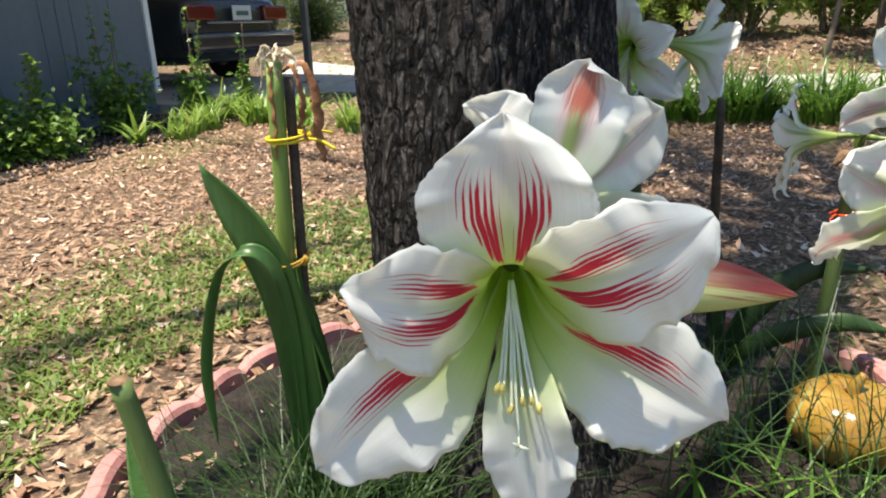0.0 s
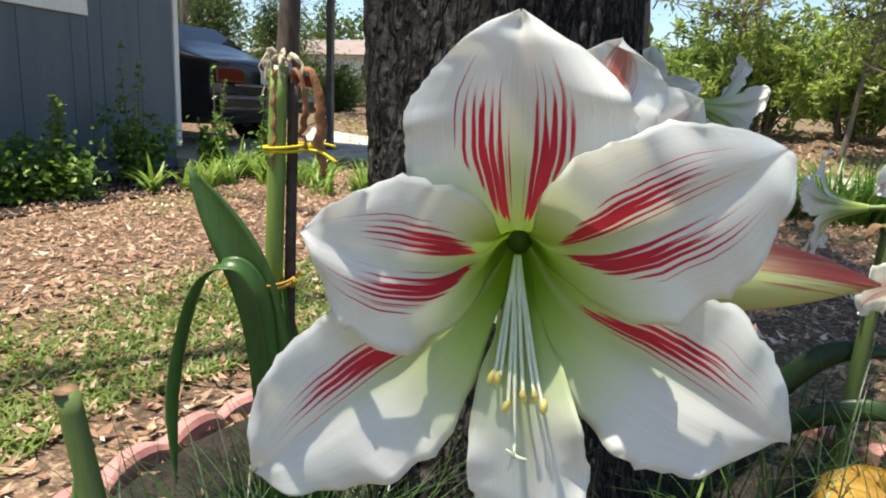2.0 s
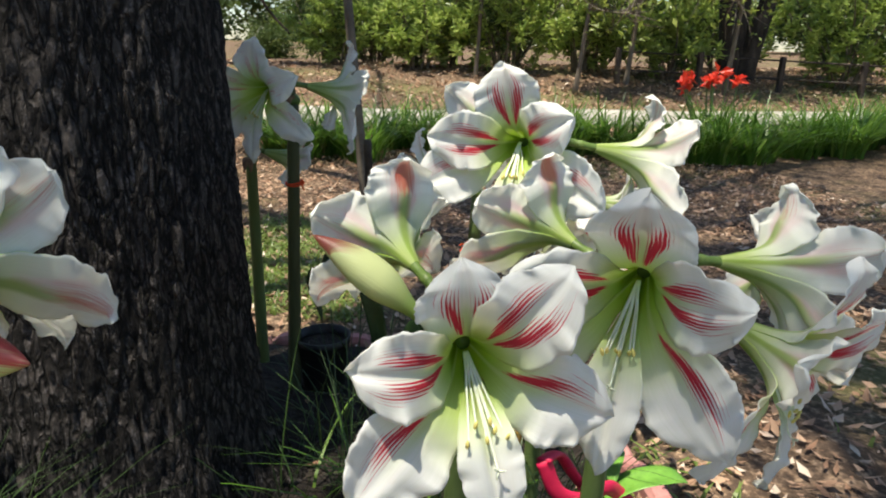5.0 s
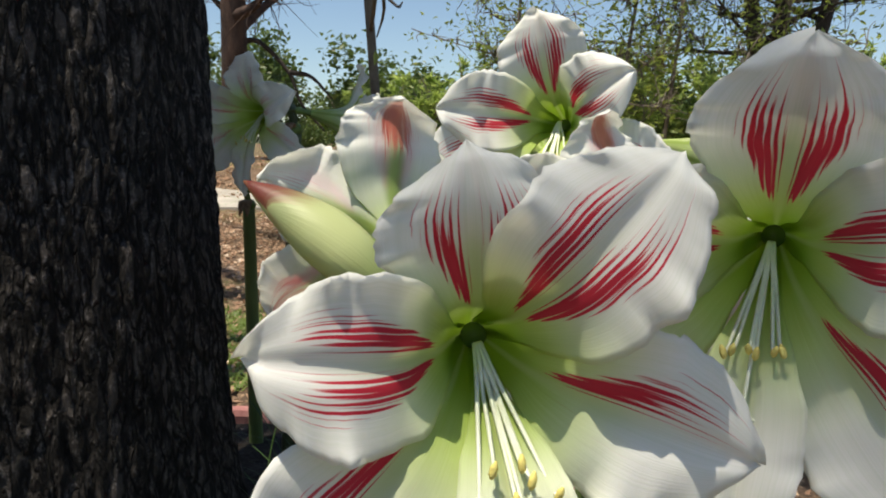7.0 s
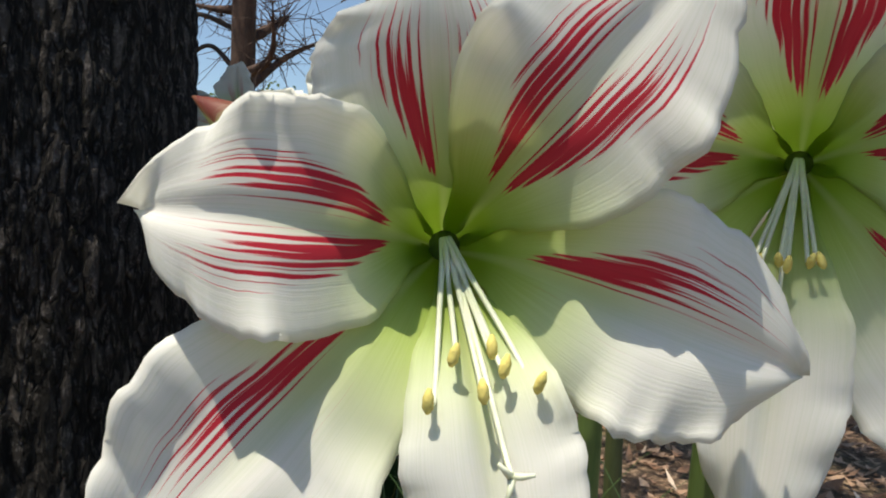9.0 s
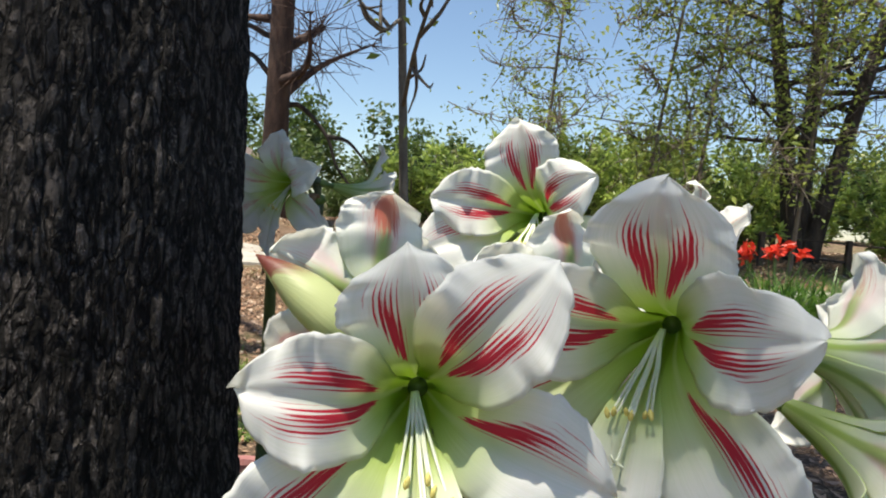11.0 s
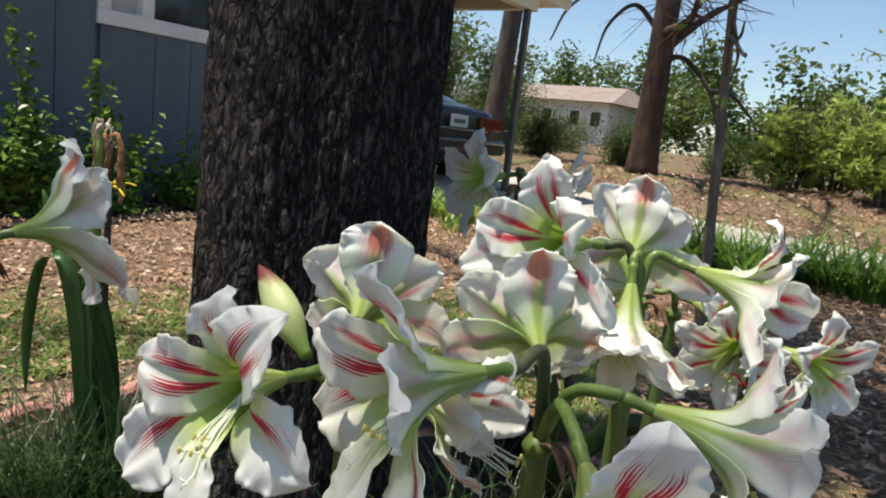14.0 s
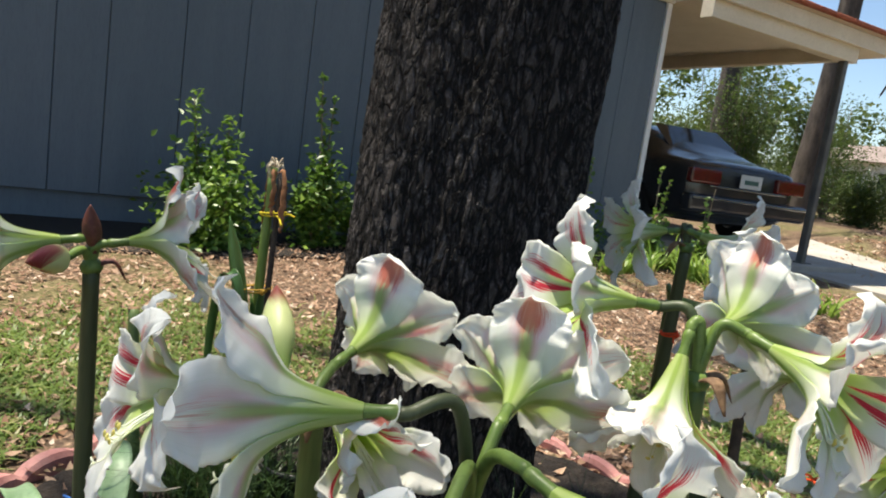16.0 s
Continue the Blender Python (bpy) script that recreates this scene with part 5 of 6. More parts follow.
# ---- shrubs, hedge, trees ----
def shrub(name, label, at, h, r, n_leaf, size, seed, mat, category="shrub", stems=9, aspect=0.5, top=1.0, group="", low=(0.45, 1.0), base=0.16, wide=0.20, leader=0.0):
    rng = np.random.default_rng(seed)
    ob = thing(name, label, category, (at[0], at[1], float(height(at[0], at[1]))), group)
    tips = []
    for k in range(stems):
        a = rng.uniform(0, 6.28)
        hh = h * rng.uniform(*low) if k > 1 else h * (top - 0.12 * k)
        rr = r * rng.uniform(0.1, 0.9) * (1.25 - 0.8 * hh / (h * top))
        p = [(0.02 * math.cos(a), 0.02 * math.sin(a), -0.03), (rr * 0.6 * math.cos(a), rr * 0.6 * math.sin(a), hh * 0.45), (rr * math.cos(a) + rng.normal(0, 0.03), rr * math.sin(a), hh)]
        path = bez(p, 8)
        part("stem", Heap().tube(path, np.linspace(0.012, 0.003, len(path)) * (h ** 0.6), 6).mesh("stem", [M_TWIG]), ob)
        tips += [(q, base + (1 - base) * (i / len(path))) for i, q in enumerate(path) if i > 2]
    q = np.array([t[0] for t in tips])
    w = np.array([t[1] for t in tips])
    pick = rng.choice(len(q), n_leaf, p=w / w.sum())
    spread = r * wide
    slim = 1 - leader * smoothstep(0.35, 0.75, q[pick][:, 2:3] / h)
    keep = rng.random(n_leaf) < slim[:, 0]
    c = q[pick] + rng.normal(0, 1, (n_leaf, 3)) * spread * (0.4 + 0.9 * rng.random((n_leaf, 1))) * slim
    c = c[keep]
    c[:, 2] = np.clip(c[:, 2], 0.04, None)
    tagged(part("leaves", leaves("leaves", c, size, aspect, rng, mat), ob), kind="stuff")
    return ob


BOX = "young boxwood with bright glossy leaves beside the house wall"
for x, y, h, r, n, sd in ((-2.70, 4.95, 0.95, 0.26, 1500, 1), (-2.36, 5.50, 0.86, 0.18, 800, 2), (-2.10, 5.90, 0.75, 0.14, 500, 3), (-2.75, 4.05, 0.60, 0.30, 2200, 4),
                          (-2.85, 3.05, 0.86, 0.34, 3000, 5), (-2.86, 2.56, 1.10, 0.22, 2400, 6), (-2.86, 1.86, 0.86, 0.42, 4200, 7), (-2.80, 3.70, 0.52, 0.28, 1500, 8)):
    shrub("boxwood", BOX, (x, y), h, r, int(n * 1.15), 0.052, sd, F_BUSH, aspect=0.62, group="shrubs along the house", low=(0.20, 0.56), base=0.75, wide=0.26, leader=0.72)


def clump(name, label, at, n, ln, wd, seed, mat, r, lean=0.8, category="plant"):
    rng = np.random.default_rng(seed)
    a, q = rng.uniform(0, 6.28, n), r * np.sqrt(rng.random(n))
    roots = np.stack([q * np.cos(a), q * np.sin(a), np.zeros(n)], 1)
    ob = thing(name, label, category, (at[0], at[1], float(height(at[0], at[1]))))
    part("leaves", blades("leaves", roots, ln, wd, rng, mat, lean, 5), ob)
    return ob


rngc = random.Random(12)
for k in range(20):
    x, y = rngc.uniform(-2.35, -0.75), rngc.uniform(4.7, 5.7)
    clump("bulb_clump", "clump of bright green and yellowing bulb leaves", (x, y), 24, rngc.uniform(0.22, 0.36), 0.028, 40 + k, F_BULB, 0.10, 0.9, "plant")
clump("bulb_clump", "low clump of broad green bulb leaves by the shrub", (-2.35, 4.55), 14, 0.30, 0.035, 77, F_BULB, 0.05, 1.1)

# border of arching grass along the drive
rg = np.random.default_rng(21)
roots, spread = [], []
for k in range(46):
    cx = 0.15 + 8.8 * (k + rg.uniform(-0.35, 0.35)) / 46
    cy = 4.85 + 0.05 * cx + 0.25 * math.sin(1.3 * cx) + rg.normal(0, 0.16)
    m = int(rg.uniform(80, 150))
    a, q = rg.uniform(0, 6.28, m), 0.14 * np.sqrt(rg.random(m))
    x, y = cx + q * np.cos(a), cy + q * np.sin(a)
    roots.append(np.stack([x, y, height(x, y)], 1))
    spread.append(a + rg.normal(0, 0.5, m))
thing("border_grass", "border of arching green grass leaves along the drive", "grass", kind="stuff",
      data=blades("border_grass", np.concatenate(roots), 0.52, 0.017, rg, F_GRASS, 1.15, 6, np.concatenate(spread)))

# fine rush among the bulbs
pts = []
for cx, cy, r, m in ((-0.06, 0.92, 0.12, 420), (-0.16, 0.85, 0.11, 130), (0.50, 1.18, 0.20, 110), (0.72, 1.06, 0.16, 100), (0.62, 1.45, 0.18, 40)):
    a, q = rg.uniform(0, 6.28, m), r * np.sqrt(rg.random(m))
    pts.append(np.stack([cx + q * np.cos(a), cy + q * np.sin(a), np.zeros(m)], 1))
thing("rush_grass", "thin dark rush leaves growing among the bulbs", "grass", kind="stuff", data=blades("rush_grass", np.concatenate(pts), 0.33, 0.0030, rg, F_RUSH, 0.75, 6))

# thin lawn and litter
n = 90000
x, y = rg.uniform(-2.2, 2.8, n), rg.uniform(0.1, 3.2, n)
patchy = np.array([noise.noise(Vector((0.8 * a, 0.8 * b, 3.3))) for a, b in zip(x, y)])
ring = np.hypot(x - TREE[0], y - TREE[1])
green = (ring > 0.83) & (patchy * 0.8 + 0.9 - 1.15 * np.maximum(0, ring - 0.85) * np.where(x > 0.2, 0.7, 1.0) - 1.1 * (x > 0.55) + 0.22 * (x < 0) + rg.normal(0, 0.15, n) > 0.15)
x, y = x[green], y[green]
thing("lawn_grass", "thin patchy lawn grass between the dry leaves", "grass", kind="stuff",
      data=blades("lawn_grass", np.stack([x, y, height(x, y)], 1), 0.042, 0.009, rg, F_LAWN, 1.3, 2))


def litter(name, label, n, xr, yr, size, seed, lift=0.004):
    rng = np.random.default_rng(seed)
    x, y = rng.uniform(*xr, n), rng.uniform(*yr, n)
    keep = (np.hypot(x - BED[0], y - BED[1]) > 0.70) | (rng.random(n) < np.where(x < 0.1, 0.30, 0.07))
    x, y = x[keep], y[keep]
    n = len(x)
    c = np.stack([x, y, height(x, y) + lift + rng.random(n) * 0.012], 1)
    az = rng.uniform(0, 6.28, n)
    L = size * rng.uniform(0.45, 1.4, n)
    W = L * rng.uniform(0.22, 0.55, n)
    tl, cu = rng.normal(0, 0.28, n), rng.uniform(0.0, 0.35, n)
    d = np.stack([np.cos(az), np.sin(az), tl], 1)
    s = np.stack([-np.sin(az), np.cos(az), rng.normal(0, 0.28, n)], 1)
    up = np.array((0, 0, 1.0))
    cl = (cu * L)[:, None] * up
    a, b = c - d * (L / 2)[:, None] + cl, c + d * (L / 2)[:, None] + cl
    l, r = c + s * (W / 2)[:, None] + cl * 0.3, c - s * (W / 2)[:, None] + cl * 0.3
    v = np.stack([a, r, c, l, b], 1).reshape(-1, 3)
    i = np.arange(n)[:, None] * 5
    f = np.concatenate([i + q for q in ((0, 1, 2), (0, 2, 3), (1, 4, 2), (2, 4, 3))], 0)
    thing(name, label, "leaf litter", kind="stuff", data=mesh_of(name, v, f.tolist(), False, [F_CHIP]))


# dark soil strip laid where the house's shadow falls, shade put into its colour
rb = [(-4.15, -2.0), (-3.75, 1.0), (-3.35, 3.5), (-3.0, 5.9)]
ribbon("house_bed", [(x + 1.05 + 0.10 * math.sin(3 * y), y, 0) for x, y in rb], [(x, y, 0) for x, y in rb], 0.012, M_SOIL, "dark soil strip standing in for the house shadow along the wall foot", "flower bed")
litter("leaf_litter", "dry fallen leaves and bark chips on the soil", 42000, (-3.0, 3.3), (0.6, 6.8), 0.036, 5)
litter("far_litter", "dry fallen leaves on the bank beyond the drive", 9000, (-3.0, 12.0), (8.5, 14.0), 0.09, 6)

HED = "dense evergreen shrub with whorls of long green leaves beyond the drive"


def hedge_shrub(at, h, r, seed):
    """Bare stems below; above, whorls of long leaves about the shoots over dark leaves that paint the inner shade."""
    rng = np.random.default_rng(seed)
    ob = thing("hedge_shrub", HED, "shrub", (at[0], at[1], float(height(at[0], at[1]))), "hedge beyond the drive")
    tips = []
    for k in range(15):
        a = rng.uniform(0, 6.28)
        hh = h * rng.uniform(0.45, 1.12)
        rr = r * rng.uniform(0.25, 1.0)
        p = [(0.12 * math.cos(a), 0.12 * math.sin(a), -0.03), (rr * 0.55 * math.cos(a + 0.2), rr * 0.55 * math.sin(a + 0.2), hh * 0.5), (rr * math.cos(a), rr * math.sin(a), hh)]
        path = bez(p, 8)
        part("stem", Heap().tube(path, np.linspace(0.022, 0.006, len(path)), 6).mesh("stem", [M_TWIG]), ob)
        tips += [q for i, q in enumerate(path) if i > 5]
    tips = np.array(tips)
    n = 95
    cen = tips[rng.integers(0, len(tips), n)] + rng.normal(0, 1, (n, 3)) * (0.20 * r, 0.20 * r, 0.13 * r)
    cen[:, 2] = np.maximum(cen[:, 2], 0.18)
    per = 30
    way = rng.normal(0, 1, (n * per, 3)) * (1, 1, 0.7) + (0, 0, 0.45)
    way /= np.linalg.norm(way, axis=1, keepdims=True)
    size = 0.165
    c = np.repeat(cen, per, 0) + way * size * rng.uniform(0.3, 0.62, (n * per, 1)) + np.array((0, 0, 1)) * rng.uniform(-0.16, 0.04, (n * per, 1))
    tagged(part("leaves", leaves("leaves", c, size, 0.26, rng, F_HEDGE, way=way), ob), kind="stuff")
    # a darker leaf colour inside, painting the shade at the shrub's heart
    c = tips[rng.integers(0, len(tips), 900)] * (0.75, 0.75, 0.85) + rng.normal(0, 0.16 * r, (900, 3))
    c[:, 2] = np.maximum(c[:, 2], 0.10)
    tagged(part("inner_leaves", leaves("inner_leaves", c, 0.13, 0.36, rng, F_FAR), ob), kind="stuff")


spots = [(0.9, 12.6, 1.25, 0.9), (2.2, 11.9, 1.5, 1.0), (3.6, 11.6, 1.75, 1.1), (5.0, 11.9, 1.7, 1.15), (6.3, 11.2, 1.5, 1.1), (8.6, 13.4, 1.9, 1.2), (9.2, 10.6, 1.7, 1.1), (10.6, 9.8, 1.9, 1.2), (12.0, 8.6, 2.0, 1.2),
         (4.2, 13.4, 2.1, 1.2), (1.6, 14.2, 1.5, 1.0), (7.6, 12.8, 1.7, 1.1), (2.9, 12.9, 1.7, 1.0), (5.9, 13.2, 2.0, 1.2), (10.4, 12.6, 2.1, 1.3)]
for k, (x, y, h, r) in enumerate(spots):
    hedge_shrub((x, y), h, r, 200 + k)


def branchy(name, label, foot, top, r0, r1, seed, bark, n_limb=10, limb=2.0, leaf_n=0, leaf_size=0.08, leaf_mat=None, first=0.4, category="tree", twig=3, rise=0.3):
    """A tree with a bent trunk, limbs, twigs and, if wanted, sparse leaves."""
    rng = np.random.default_rng(seed)
    foot, top = np.array(foot, float), np.array(top, float)
    ob = thing(name, label, category, tuple(foot))
    top = top - foot
    path = bez([(0, 0, -0.1), top * 0.35 + rng.normal(0, 0.03, 3) * r0 * 4, top * 0.7 + rng.normal(0, 0.05, 3) * r0 * 4, top], 12)
    rad = np.linspace(r0, r1, len(path)) + 0.45 * r0 * np.exp(-np.linspace(0, 14, len(path)))
    part("trunk", Heap().tube(path, rad, 14).mesh("trunk", [bark]), ob)
    ends = []
    tw = Heap()
    for k in range(n_limb):
        h = Heap()
        i = int(len(path) * (first + (0.98 - first) * k / max(1, n_limb - 1)))
        i = min(i, len(path) - 1)
        q = path[i]
        a = rng.uniform(0, 6.28)
        ln = limb * rng.uniform(0.5, 1.1)
        d = np.array((math.cos(a), math.sin(a), rise + rng.normal(0, 0.25)))
        lp = bez([q, q + d * ln * 0.45 + rng.normal(0, 0.1, 3) * ln, q + d * ln + rng.normal(0, 0.18, 3) * ln], 6)
        h.tube(lp, np.linspace(rad[i] * 0.5, 0.006, len(lp)), 6)
        for p in lp[3:]:
            for _ in range(twig):
                e = p + rng.normal(0, 0.20, 3) * ln + (0, 0, 0.05 * ln)
                tw.tube(bez([p, (p + e) / 2 + rng.normal(0, 0.04, 3) * ln, e], 3), np.linspace(0.010, 0.003, 7), 4)
                ends += [e, (p + e) / 2]
        part("limb", h.mesh("limb", [bark]), ob)
    tagged(part("twiggery", tw.mesh("twiggery", [bark]), ob), kind="stuff")
    if leaf_n:
        e = np.array(ends)
        c = e[rng.integers(0, len(e), leaf_n)] + rng.normal(0, 0.14 * limb, (leaf_n, 3))
        part("crown", leaves("crown", c, leaf_size, 0.45, rng, leaf_mat or F_SPRING), ob)
    return ob


pine = branchy("pine_tree", "tall pine with a red-brown trunk and bare lower limbs", (-1.32, 12.0, 0.38), (-1.22, 11.6, 9.0), 0.205, 0.17, 31, M_BARK_PINE, 18, 3.2, first=0.22, twig=5)
for path in ([(0.12, 0.0, 1.92), (0.42, 0.0, 1.90), (0.85, 0.0, 1.45), (1.05, 0.0, 0.95), (1.42, 0.0, 0.52)], [(0.85, 0.0, 1.45), (1.20, 0.1, 1.40), (1.55, 0.1, 1.05)], [(-0.10, 0.0, 2.35), (-0.55, 0.1, 2.75), (-0.95, 0.1, 2.40), (-1.10, 0.1, 1.80)], [(-0.10, 0, 3.0), (-0.8, 0, 3.2), (-1.6, 0, 2.7), (-1.9, 0, 2.1)]):
    line = bez(path, 8)
    part("limb", Heap().tube(line, np.linspace(0.05, 0.014, len(line)), 7).mesh("limb", [M_BARK_DARK]), pine, "bare drooping limb")
branchy("sapling", "slim grey sapling behind the bed", (0.67, 3.25, 0.0), (0.33, 3.35, 4.2), 0.021, 0.012, 33, M_WOOD_GREY, 12, 0.9, 110, 0.06, F_SPRING, 0.26, twig=1)
for k, (fx, fy, tx, ty) in enumerate(((7.55, 11.3, 6.5, 11.2), (7.62, 11.3, 7.9, 11.6), (7.70, 11.2, 9.0, 10.9))):
    branchy("oak", "spreading oak with several leaning grey trunks", (fx, fy, 0.35), (tx, ty, 6.0), 0.15, 0.08, 34 + k, M_BARK_DARK, 12, 2.6, 900, 0.10, F_FAR, 0.35)
branchy("tree", "thin pale-barked tree in fresh leaf", (5.3, 10.6, 0.2), (5.9, 10.7, 5.6), 0.035, 0.02, 41, M_WOOD_GREY, 16, 1.7, 3200, 0.10, F_SPRING, 0.3)
branchy("tree", "thin pale-barked tree in fresh leaf", (3.0, 11.2, 0.25), (3.3, 11.4, 4.8), 0.032, 0.02, 42, M_WOOD_GREY, 14, 1.4, 1900, 0.10, F_SPRING, 0.3)
branchy("tree", "thin pale-barked tree in fresh leaf", (4.2, 9.9, 0.2), (4.75, 9.8, 5.0), 0.030, 0.018, 45, M_WOOD_GREY, 16, 1.3, 2600, 0.11, F_SPRING, 0.22)
branchy("tree", "thin pale-barked tree in fresh leaf", (6.6, 9.9, 0.2), (6.9, 9.6, 5.2), 0.032, 0.018, 46, M_WOOD_GREY, 16, 1.5, 3000, 0.11, F_SPRING, 0.22)
branchy("tree", "dark tree trunk behind the carport", (-4.4, 12.6, 0.38), (-4.0, 12.8, 8.0), 0.20, 0.14, 43, M_BARK, 12, 2.6, 1500, 0.075, F_FAR, 0.62)
branchy("tree", "dark tree trunk behind the carport", (-6.6, 13.6, 0.38), (-6.9, 13.8, 8.0), 0.24, 0.14, 44, M_BARK, 12, 2.8, 1500, 0.075, F_FAR, 0.62)
for k, (x, y, h, r) in enumerate(((-3.6, 13.4, 0.78, 0.9), (-5.2, 13.2, 0.9, 1.0), (-7.0, 13.0, 1.6, 1.2), (-2.2, 14.6, 0.7, 0.9), (-0.4, 16.5, 0.6, 1.0), (-9.0, 12.6, 2.0, 1.2), (-6.0, 16.0, 1.7, 1.5), (1.5, 17.5, 1.1, 1.2), (-6.9, 15.4, 3.3, 1.3), (-8.3, 16.2, 3.6, 1.4), (-5.7, 17.0, 2.6, 1.3), (-5.4, 21.0, 0.9, 1.6), (-7.6, 22.0, 1.2, 1.7), (-3.4, 22.0, 0.8, 1.5), (-10.0, 22.5, 1.5, 1.7), (-6.1, 13.3, 2.5, 0.9), (-5.1, 14.0, 2.2, 0.8))):
    shrub("far_shrub", "dark green shrub behind the carport", (x, y), h, r, 5200, 0.075, 300 + k, F_FAR, stems=14, aspect=0.4, group="shrubs behind the carport")

# far woods: one belt of crowns
rw = np.random.default_rng(51)
cen = []
for k in range(150):
    a = rw.uniform(-1.35, 1.45)
    d = rw.uniform(34, 70) + (16 if -0.46 < a < -0.16 else 0)
    x, y = d * math.sin(a), d * math.cos(a)
    hh = rw.uniform(3.0, 8.0) * (0.6 if a > -0.05 else 1.0)
    for _ in range(9):
        c = np.array((x, y, 0.9 + hh * rw.uniform(0.15, 0.95))) + rw.normal(0, 1, 3) * (1.5, 1.5, 0.5)
        cen.append(c + np.clip(rw.normal(0, 0.52, (170, 3)), -1.1, 1.1))
thing("far_woods", "belt of distant mixed green trees", "trees", kind="stuff", data=leaves("far_woods", np.concatenate(cen), 0.36, 0.6, rw, F_FAR))

# a neighbour's house
nb = thing("neighbour_house", "distant white house with a low brown roof", "house", (-11.3, 38.2, 1.50), rz=radians(-14))
def nbox(nm, x0, x1, y0, y1, z0, z1, m, p=None):
    return part(nm, box_mesh(nm, (x1 - x0, y1 - y0, z1 - z0), [m], 0, ((x0 + x1) / 2, (y0 + y1) / 2, (z0 + z1) / 2)), p or nb)
nbox("wall", -5.0, 3.2, -0.1, 6, -1.3, 1.7, M_WHITE_HOUSE)
part("roof", mesh_of("roof", [(-5.4, -0.6, 1.65), (3.6, -0.6, 1.65), (3.6, 6.6, 1.65), (-5.4, 6.6, 1.65), (-5.0, 3, 2.75), (2.6, 3, 2.75)], [(0, 1, 5, 4), (1, 2, 5), (2, 3, 4, 5), (3, 0, 4), (3, 2, 1, 0)], False, [M_ROOF_FAR]), nb)
for x in (-4.2, -2.4, -0.6, 1.2, 2.5):
    w = nbox("window", x - 0.35, x + 0.35, -0.14, -0.08, 0.3, 1.2, M_TRIM)
    part("pane", box_mesh("pane", (0.56, 0.02, 0.76), [M_GLASS], 0, (x, -0.15, 0.75)), w)

# post-and-rail fence and red flowers on the far bank
fence = thing("fence", "low weathered rail fence under the trees", "fence")
for k in range(9):
    x, y = 5.2 + 1.25 * k, 10.7 - 0.28 * k
    part("post", box_mesh("post", (0.08, 0.08, 0.62), [M_BARK_DARK], 0.008, (x, y, float(height(x, y)) + 0.25)), fence)
    if k < 8:
        for z in (0.22, 0.50):
            v, f = tube_geo([(x, y, height(x, y) + z), (x + 1.25, y - 0.28, height(x + 1.25, y - 0.28) + z)], 0.026, 6, 0.6)
            part("rail", mesh_of("rail", v, f, False, [M_BARK_DARK]), fence)
rf = clump("red_lily", "clump of red lilies over green strap leaves", (3.62, 5.25), 120, 0.42, 0.022, 61, F_GRASS, 0.22, 0.7, "flower")
rr = np.random.default_rng(62)
for k in range(9):
    e = np.array((rr.normal(0, 0.16), rr.normal(0, 0.1), 0.52 + rr.uniform(-0.04, 0.06)))
    part("stem", Heap().tube(bez([(e[0] * 0.4, e[1] * 0.4, 0), (e[0] * 0.8, e[1] * 0.8, 0.3), e], 4), 0.006, 5).mesh("stem", [M_STALK]), rf)
    part("bloom", leaves("bloom", e + rr.normal(0, 0.025, (9, 3)), 0.10, 0.5, rr, F_RED), rf, "red lily bloom")


# ---- pots, ornament and oddments in the bed ----
def lathe(name, prof, mats, segs=28, wob=None):
    v, f = [], []
    n = len(prof)
    for k in range(segs):
        a = 2 * math.pi * k / segs
        for r, z in prof:
            rr = r * (1 + (wob(a, z) if wob else 0))
            v.append((rr * math.cos(a), rr * math.sin(a), z))
    for k in range(segs):
        k2 = (k + 1) % segs
        for i in range(n - 1):
            f.append((k * n + i, k2 * n + i, k2 * n + i + 1, k * n + i + 1))
    return mesh_of(name, v, f, True, mats)


def pot(at, r=0.085, h=0.16, label="black plastic nursery pot filled with soil"):
    ob = thing("plant_pot", label, "plant pot", (at[0], at[1], 0))
    part("pot", lathe("pot", [(0.0, 0.0), (r * 0.72, 0.0), (r * 0.74, 0.006), (r * 0.96, h * 0.86), (r, h * 0.87), (r * 1.02, h), (r * 0.96, h), (r * 0.90, h * 0.84)], [M_POT]), ob)
    part("soil", lathe("soil", [(0.0, h * 0.86), (r * 0.5, h * 0.87), (r * 0.91, h * 0.83)], [M_SOIL]), ob)


pot((0.440, 1.56), 0.06, 0.13)
pot((-0.05, 1.05), 0.10, 0.12)
pot((0.205, 0.70), 0.10, 0.11)
orn = thing("ceramic_pumpkin", "glossy amber glazed ceramic pumpkin half hidden in grass", "garden ornament", (0.700, 1.225, 0.0))
orn.scale = (0.76, 0.76, 0.80)
ribs = lambda a, z: 0.055 * abs(math.sin(4.5 * a)) ** 0.7 - 0.03
part("body", lathe("body", [(0.0, 0.0), (0.07, 0.0), (0.105, 0.03), (0.122, 0.075), (0.112, 0.12), (0.075, 0.148), (0.03, 0.150), (0.0, 0.142)], [M_AMBER], 72, ribs), orn)
part("stem", Heap().tube(bez([(0, 0, 0.135), (0.004, 0, 0.16), (0.02, 0.0, 0.185)], 5), np.linspace(0.016, 0.009, 11), 10).mesh("stem", [M_AMBER]), orn)
rib = thing("ribbon", "crimson ribbon tied in the bed", "ribbon", (0.764, 0.885, 0.0))
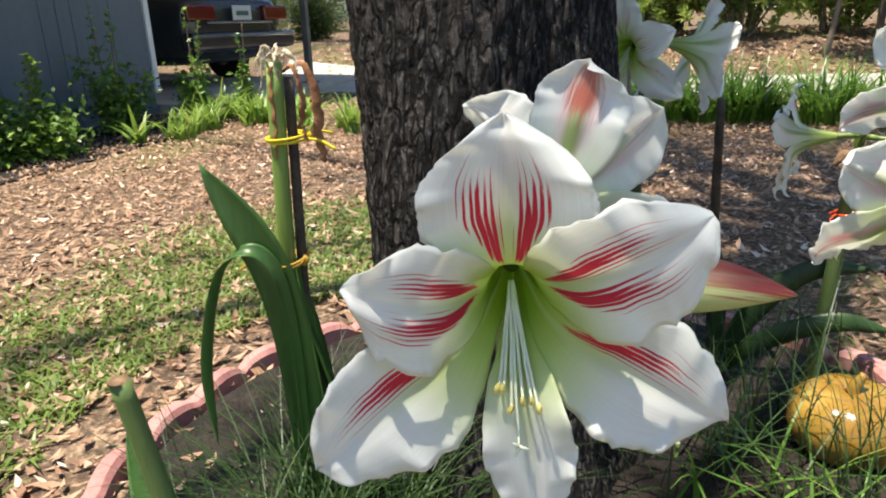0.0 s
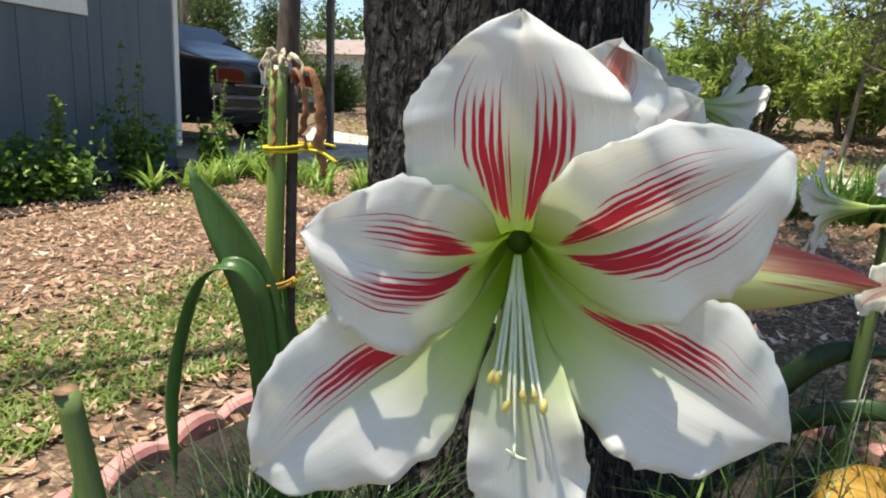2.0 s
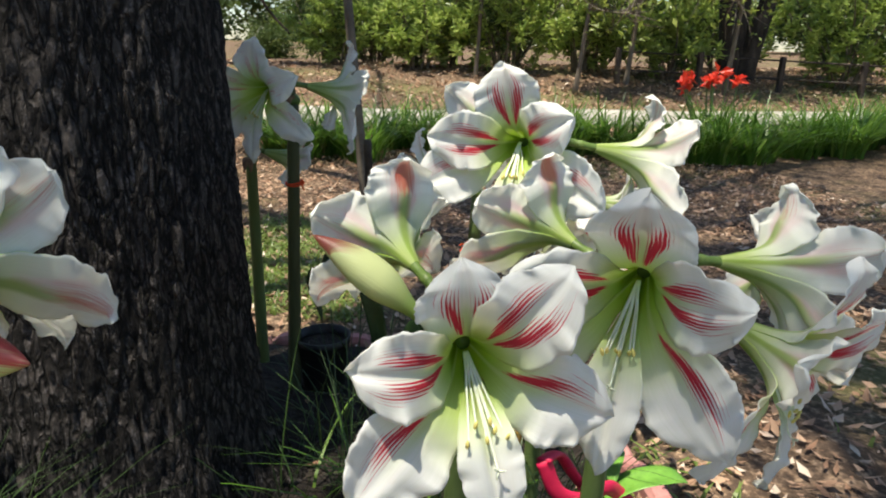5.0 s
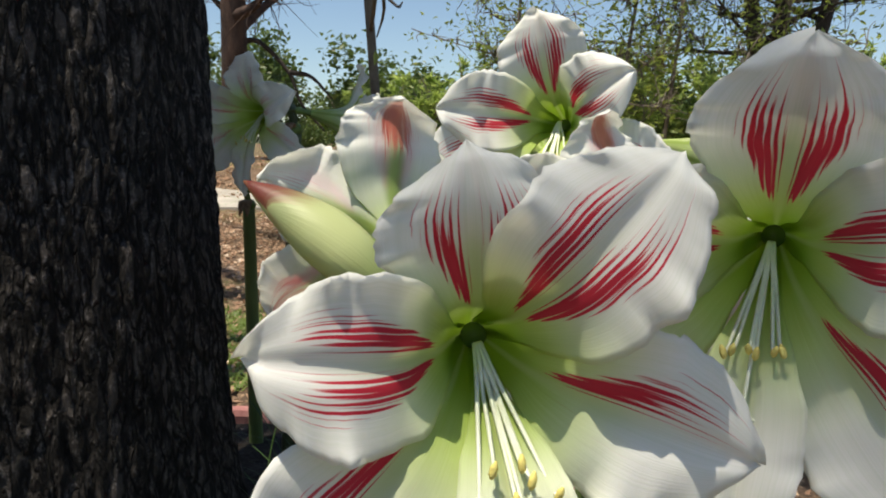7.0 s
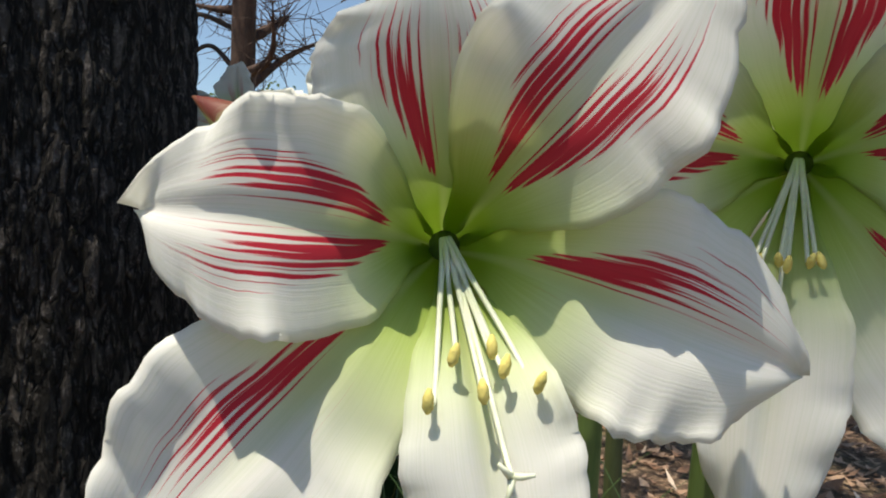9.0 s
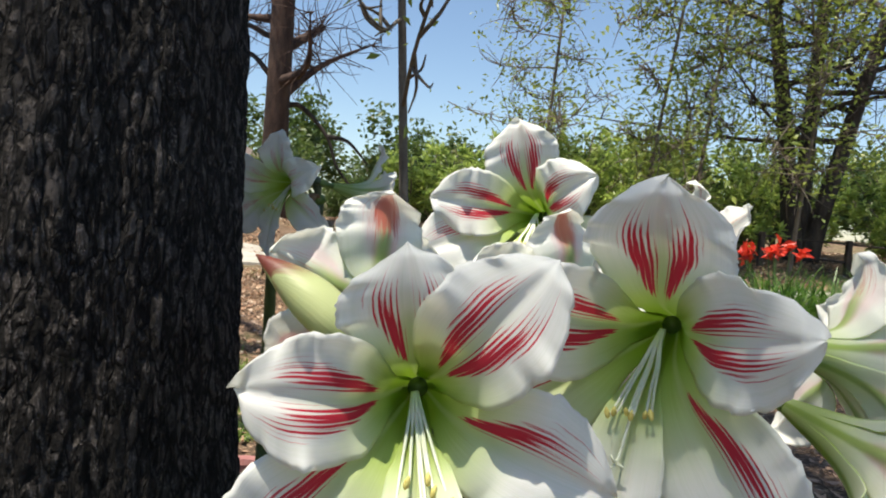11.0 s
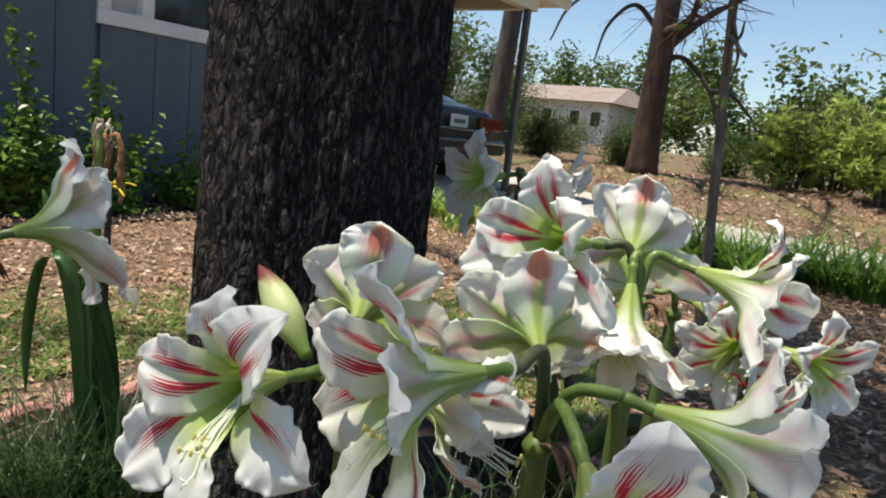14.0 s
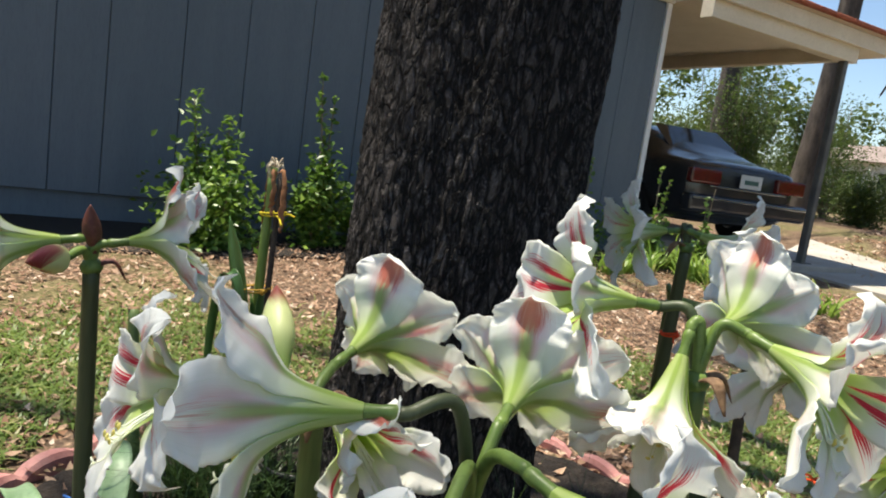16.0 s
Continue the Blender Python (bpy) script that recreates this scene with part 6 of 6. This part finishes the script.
for pts in ([(-0.055, -0.01, 0.235), (-0.035, -0.015, 0.19), (0.0, -0.015, 0.175), (0.035, -0.01, 0.185), (0.06, 0.0, 0.165), (0.085, 0.0, 0.135)],
            [(-0.055, -0.01, 0.235), (-0.025, 0.015, 0.225), (0.0, 0.015, 0.19), (0.03, 0.01, 0.15), (0.05, 0.0, 0.115)],
            [(0.0, 0.0, 0.18), (0.004, 0.004, 0.10), (0.0, 0.0, -0.01)]):
    path = bez(pts, 7)
    part("loop", Heap().tube(path, 0.0105 if pts[-1][2] > 0 else 0.004, 10, 0.45).mesh("loop", [M_TIE_PINK]), rib)
sd = thing("seedling", "low seedling with rounded bright green leaves beside the ribbon", "plant", (0.80, 0.90, 0))
part("stem", Heap().tube(bez([(0, 0, -0.01), (0.004, 0, 0.07), (0.0, 0, 0.15)], 5), 0.0035, 8).mesh("stem", [M_STALK]), sd)
for dx, dy, dz, w in ((0.12, -0.02, 0.035, 0.045), (-0.05, -0.05, 0.03, 0.035), (0.04, -0.06, 0.0, 0.035), (0.05, 0.06, 0.04, 0.04)):
    leaf(sd, [(0, 0, 0.145), (dx * 0.4, dy * 0.4, 0.155 + dz * 0.6), (dx * 0.8, dy * 0.8, 0.15 + dz), (dx, dy, 0.145 + dz * 0.9)], w, M_SEEDLING, 0.2, taper=0.4)
stake = thing("dead_stalk", "dry dark flower stalk standing upright", "flower", (0.551, 1.546, 0))
part("stalk", Heap().tube(bez([(0.02, 0, -0.02), (0.0, 0, 0.3), (-0.01, 0, 0.555)], 8), np.linspace(0.011, 0.008, 17), 10).mesh("stalk", [M_DEAD]), stake)
lf = thing("bulb_leaves", "broad strap leaves, coloured as shaded, rising from the bed", "plant", (0.56, 1.50, 0))
leaf(lf, [(0, 0, 0), (0.05, -0.03, 0.14), (0.14, -0.05, 0.24), (0.26, -0.06, 0.25)], 0.042, M_LEAF_SHADED, across=(-0.3, 0.3, 0.9))
leaf(lf, [(0, 0, 0), (-0.01, -0.02, 0.18), (-0.06, -0.03, 0.33), (-0.13, -0.03, 0.30), (-0.12, -0.04, 0.20)], 0.040, M_LEAF_SHADED, across=(0.7, 0.3, 0.6))
leaf(lf, [(0, 0, 0), (0.07, -0.06, 0.10), (0.18, -0.10, 0.16), (0.28, -0.12, 0.15)], 0.040, M_LEAF_SHADED, across=(-0.3, 0.3, 0.9))
clump("grass_tuft", "tuft of coarse green grass in the shaded bed", (0.52, 1.10), 34, 0.20, 0.0060, 91, F_GRASS, 0.15, 1.5, "grass")
clump("grass_tuft", "tuft of coarse green grass in the shaded bed", (0.60, 0.98), 26, 0.20, 0.0060, 92, F_GRASS, 0.12, 1.5, "grass")
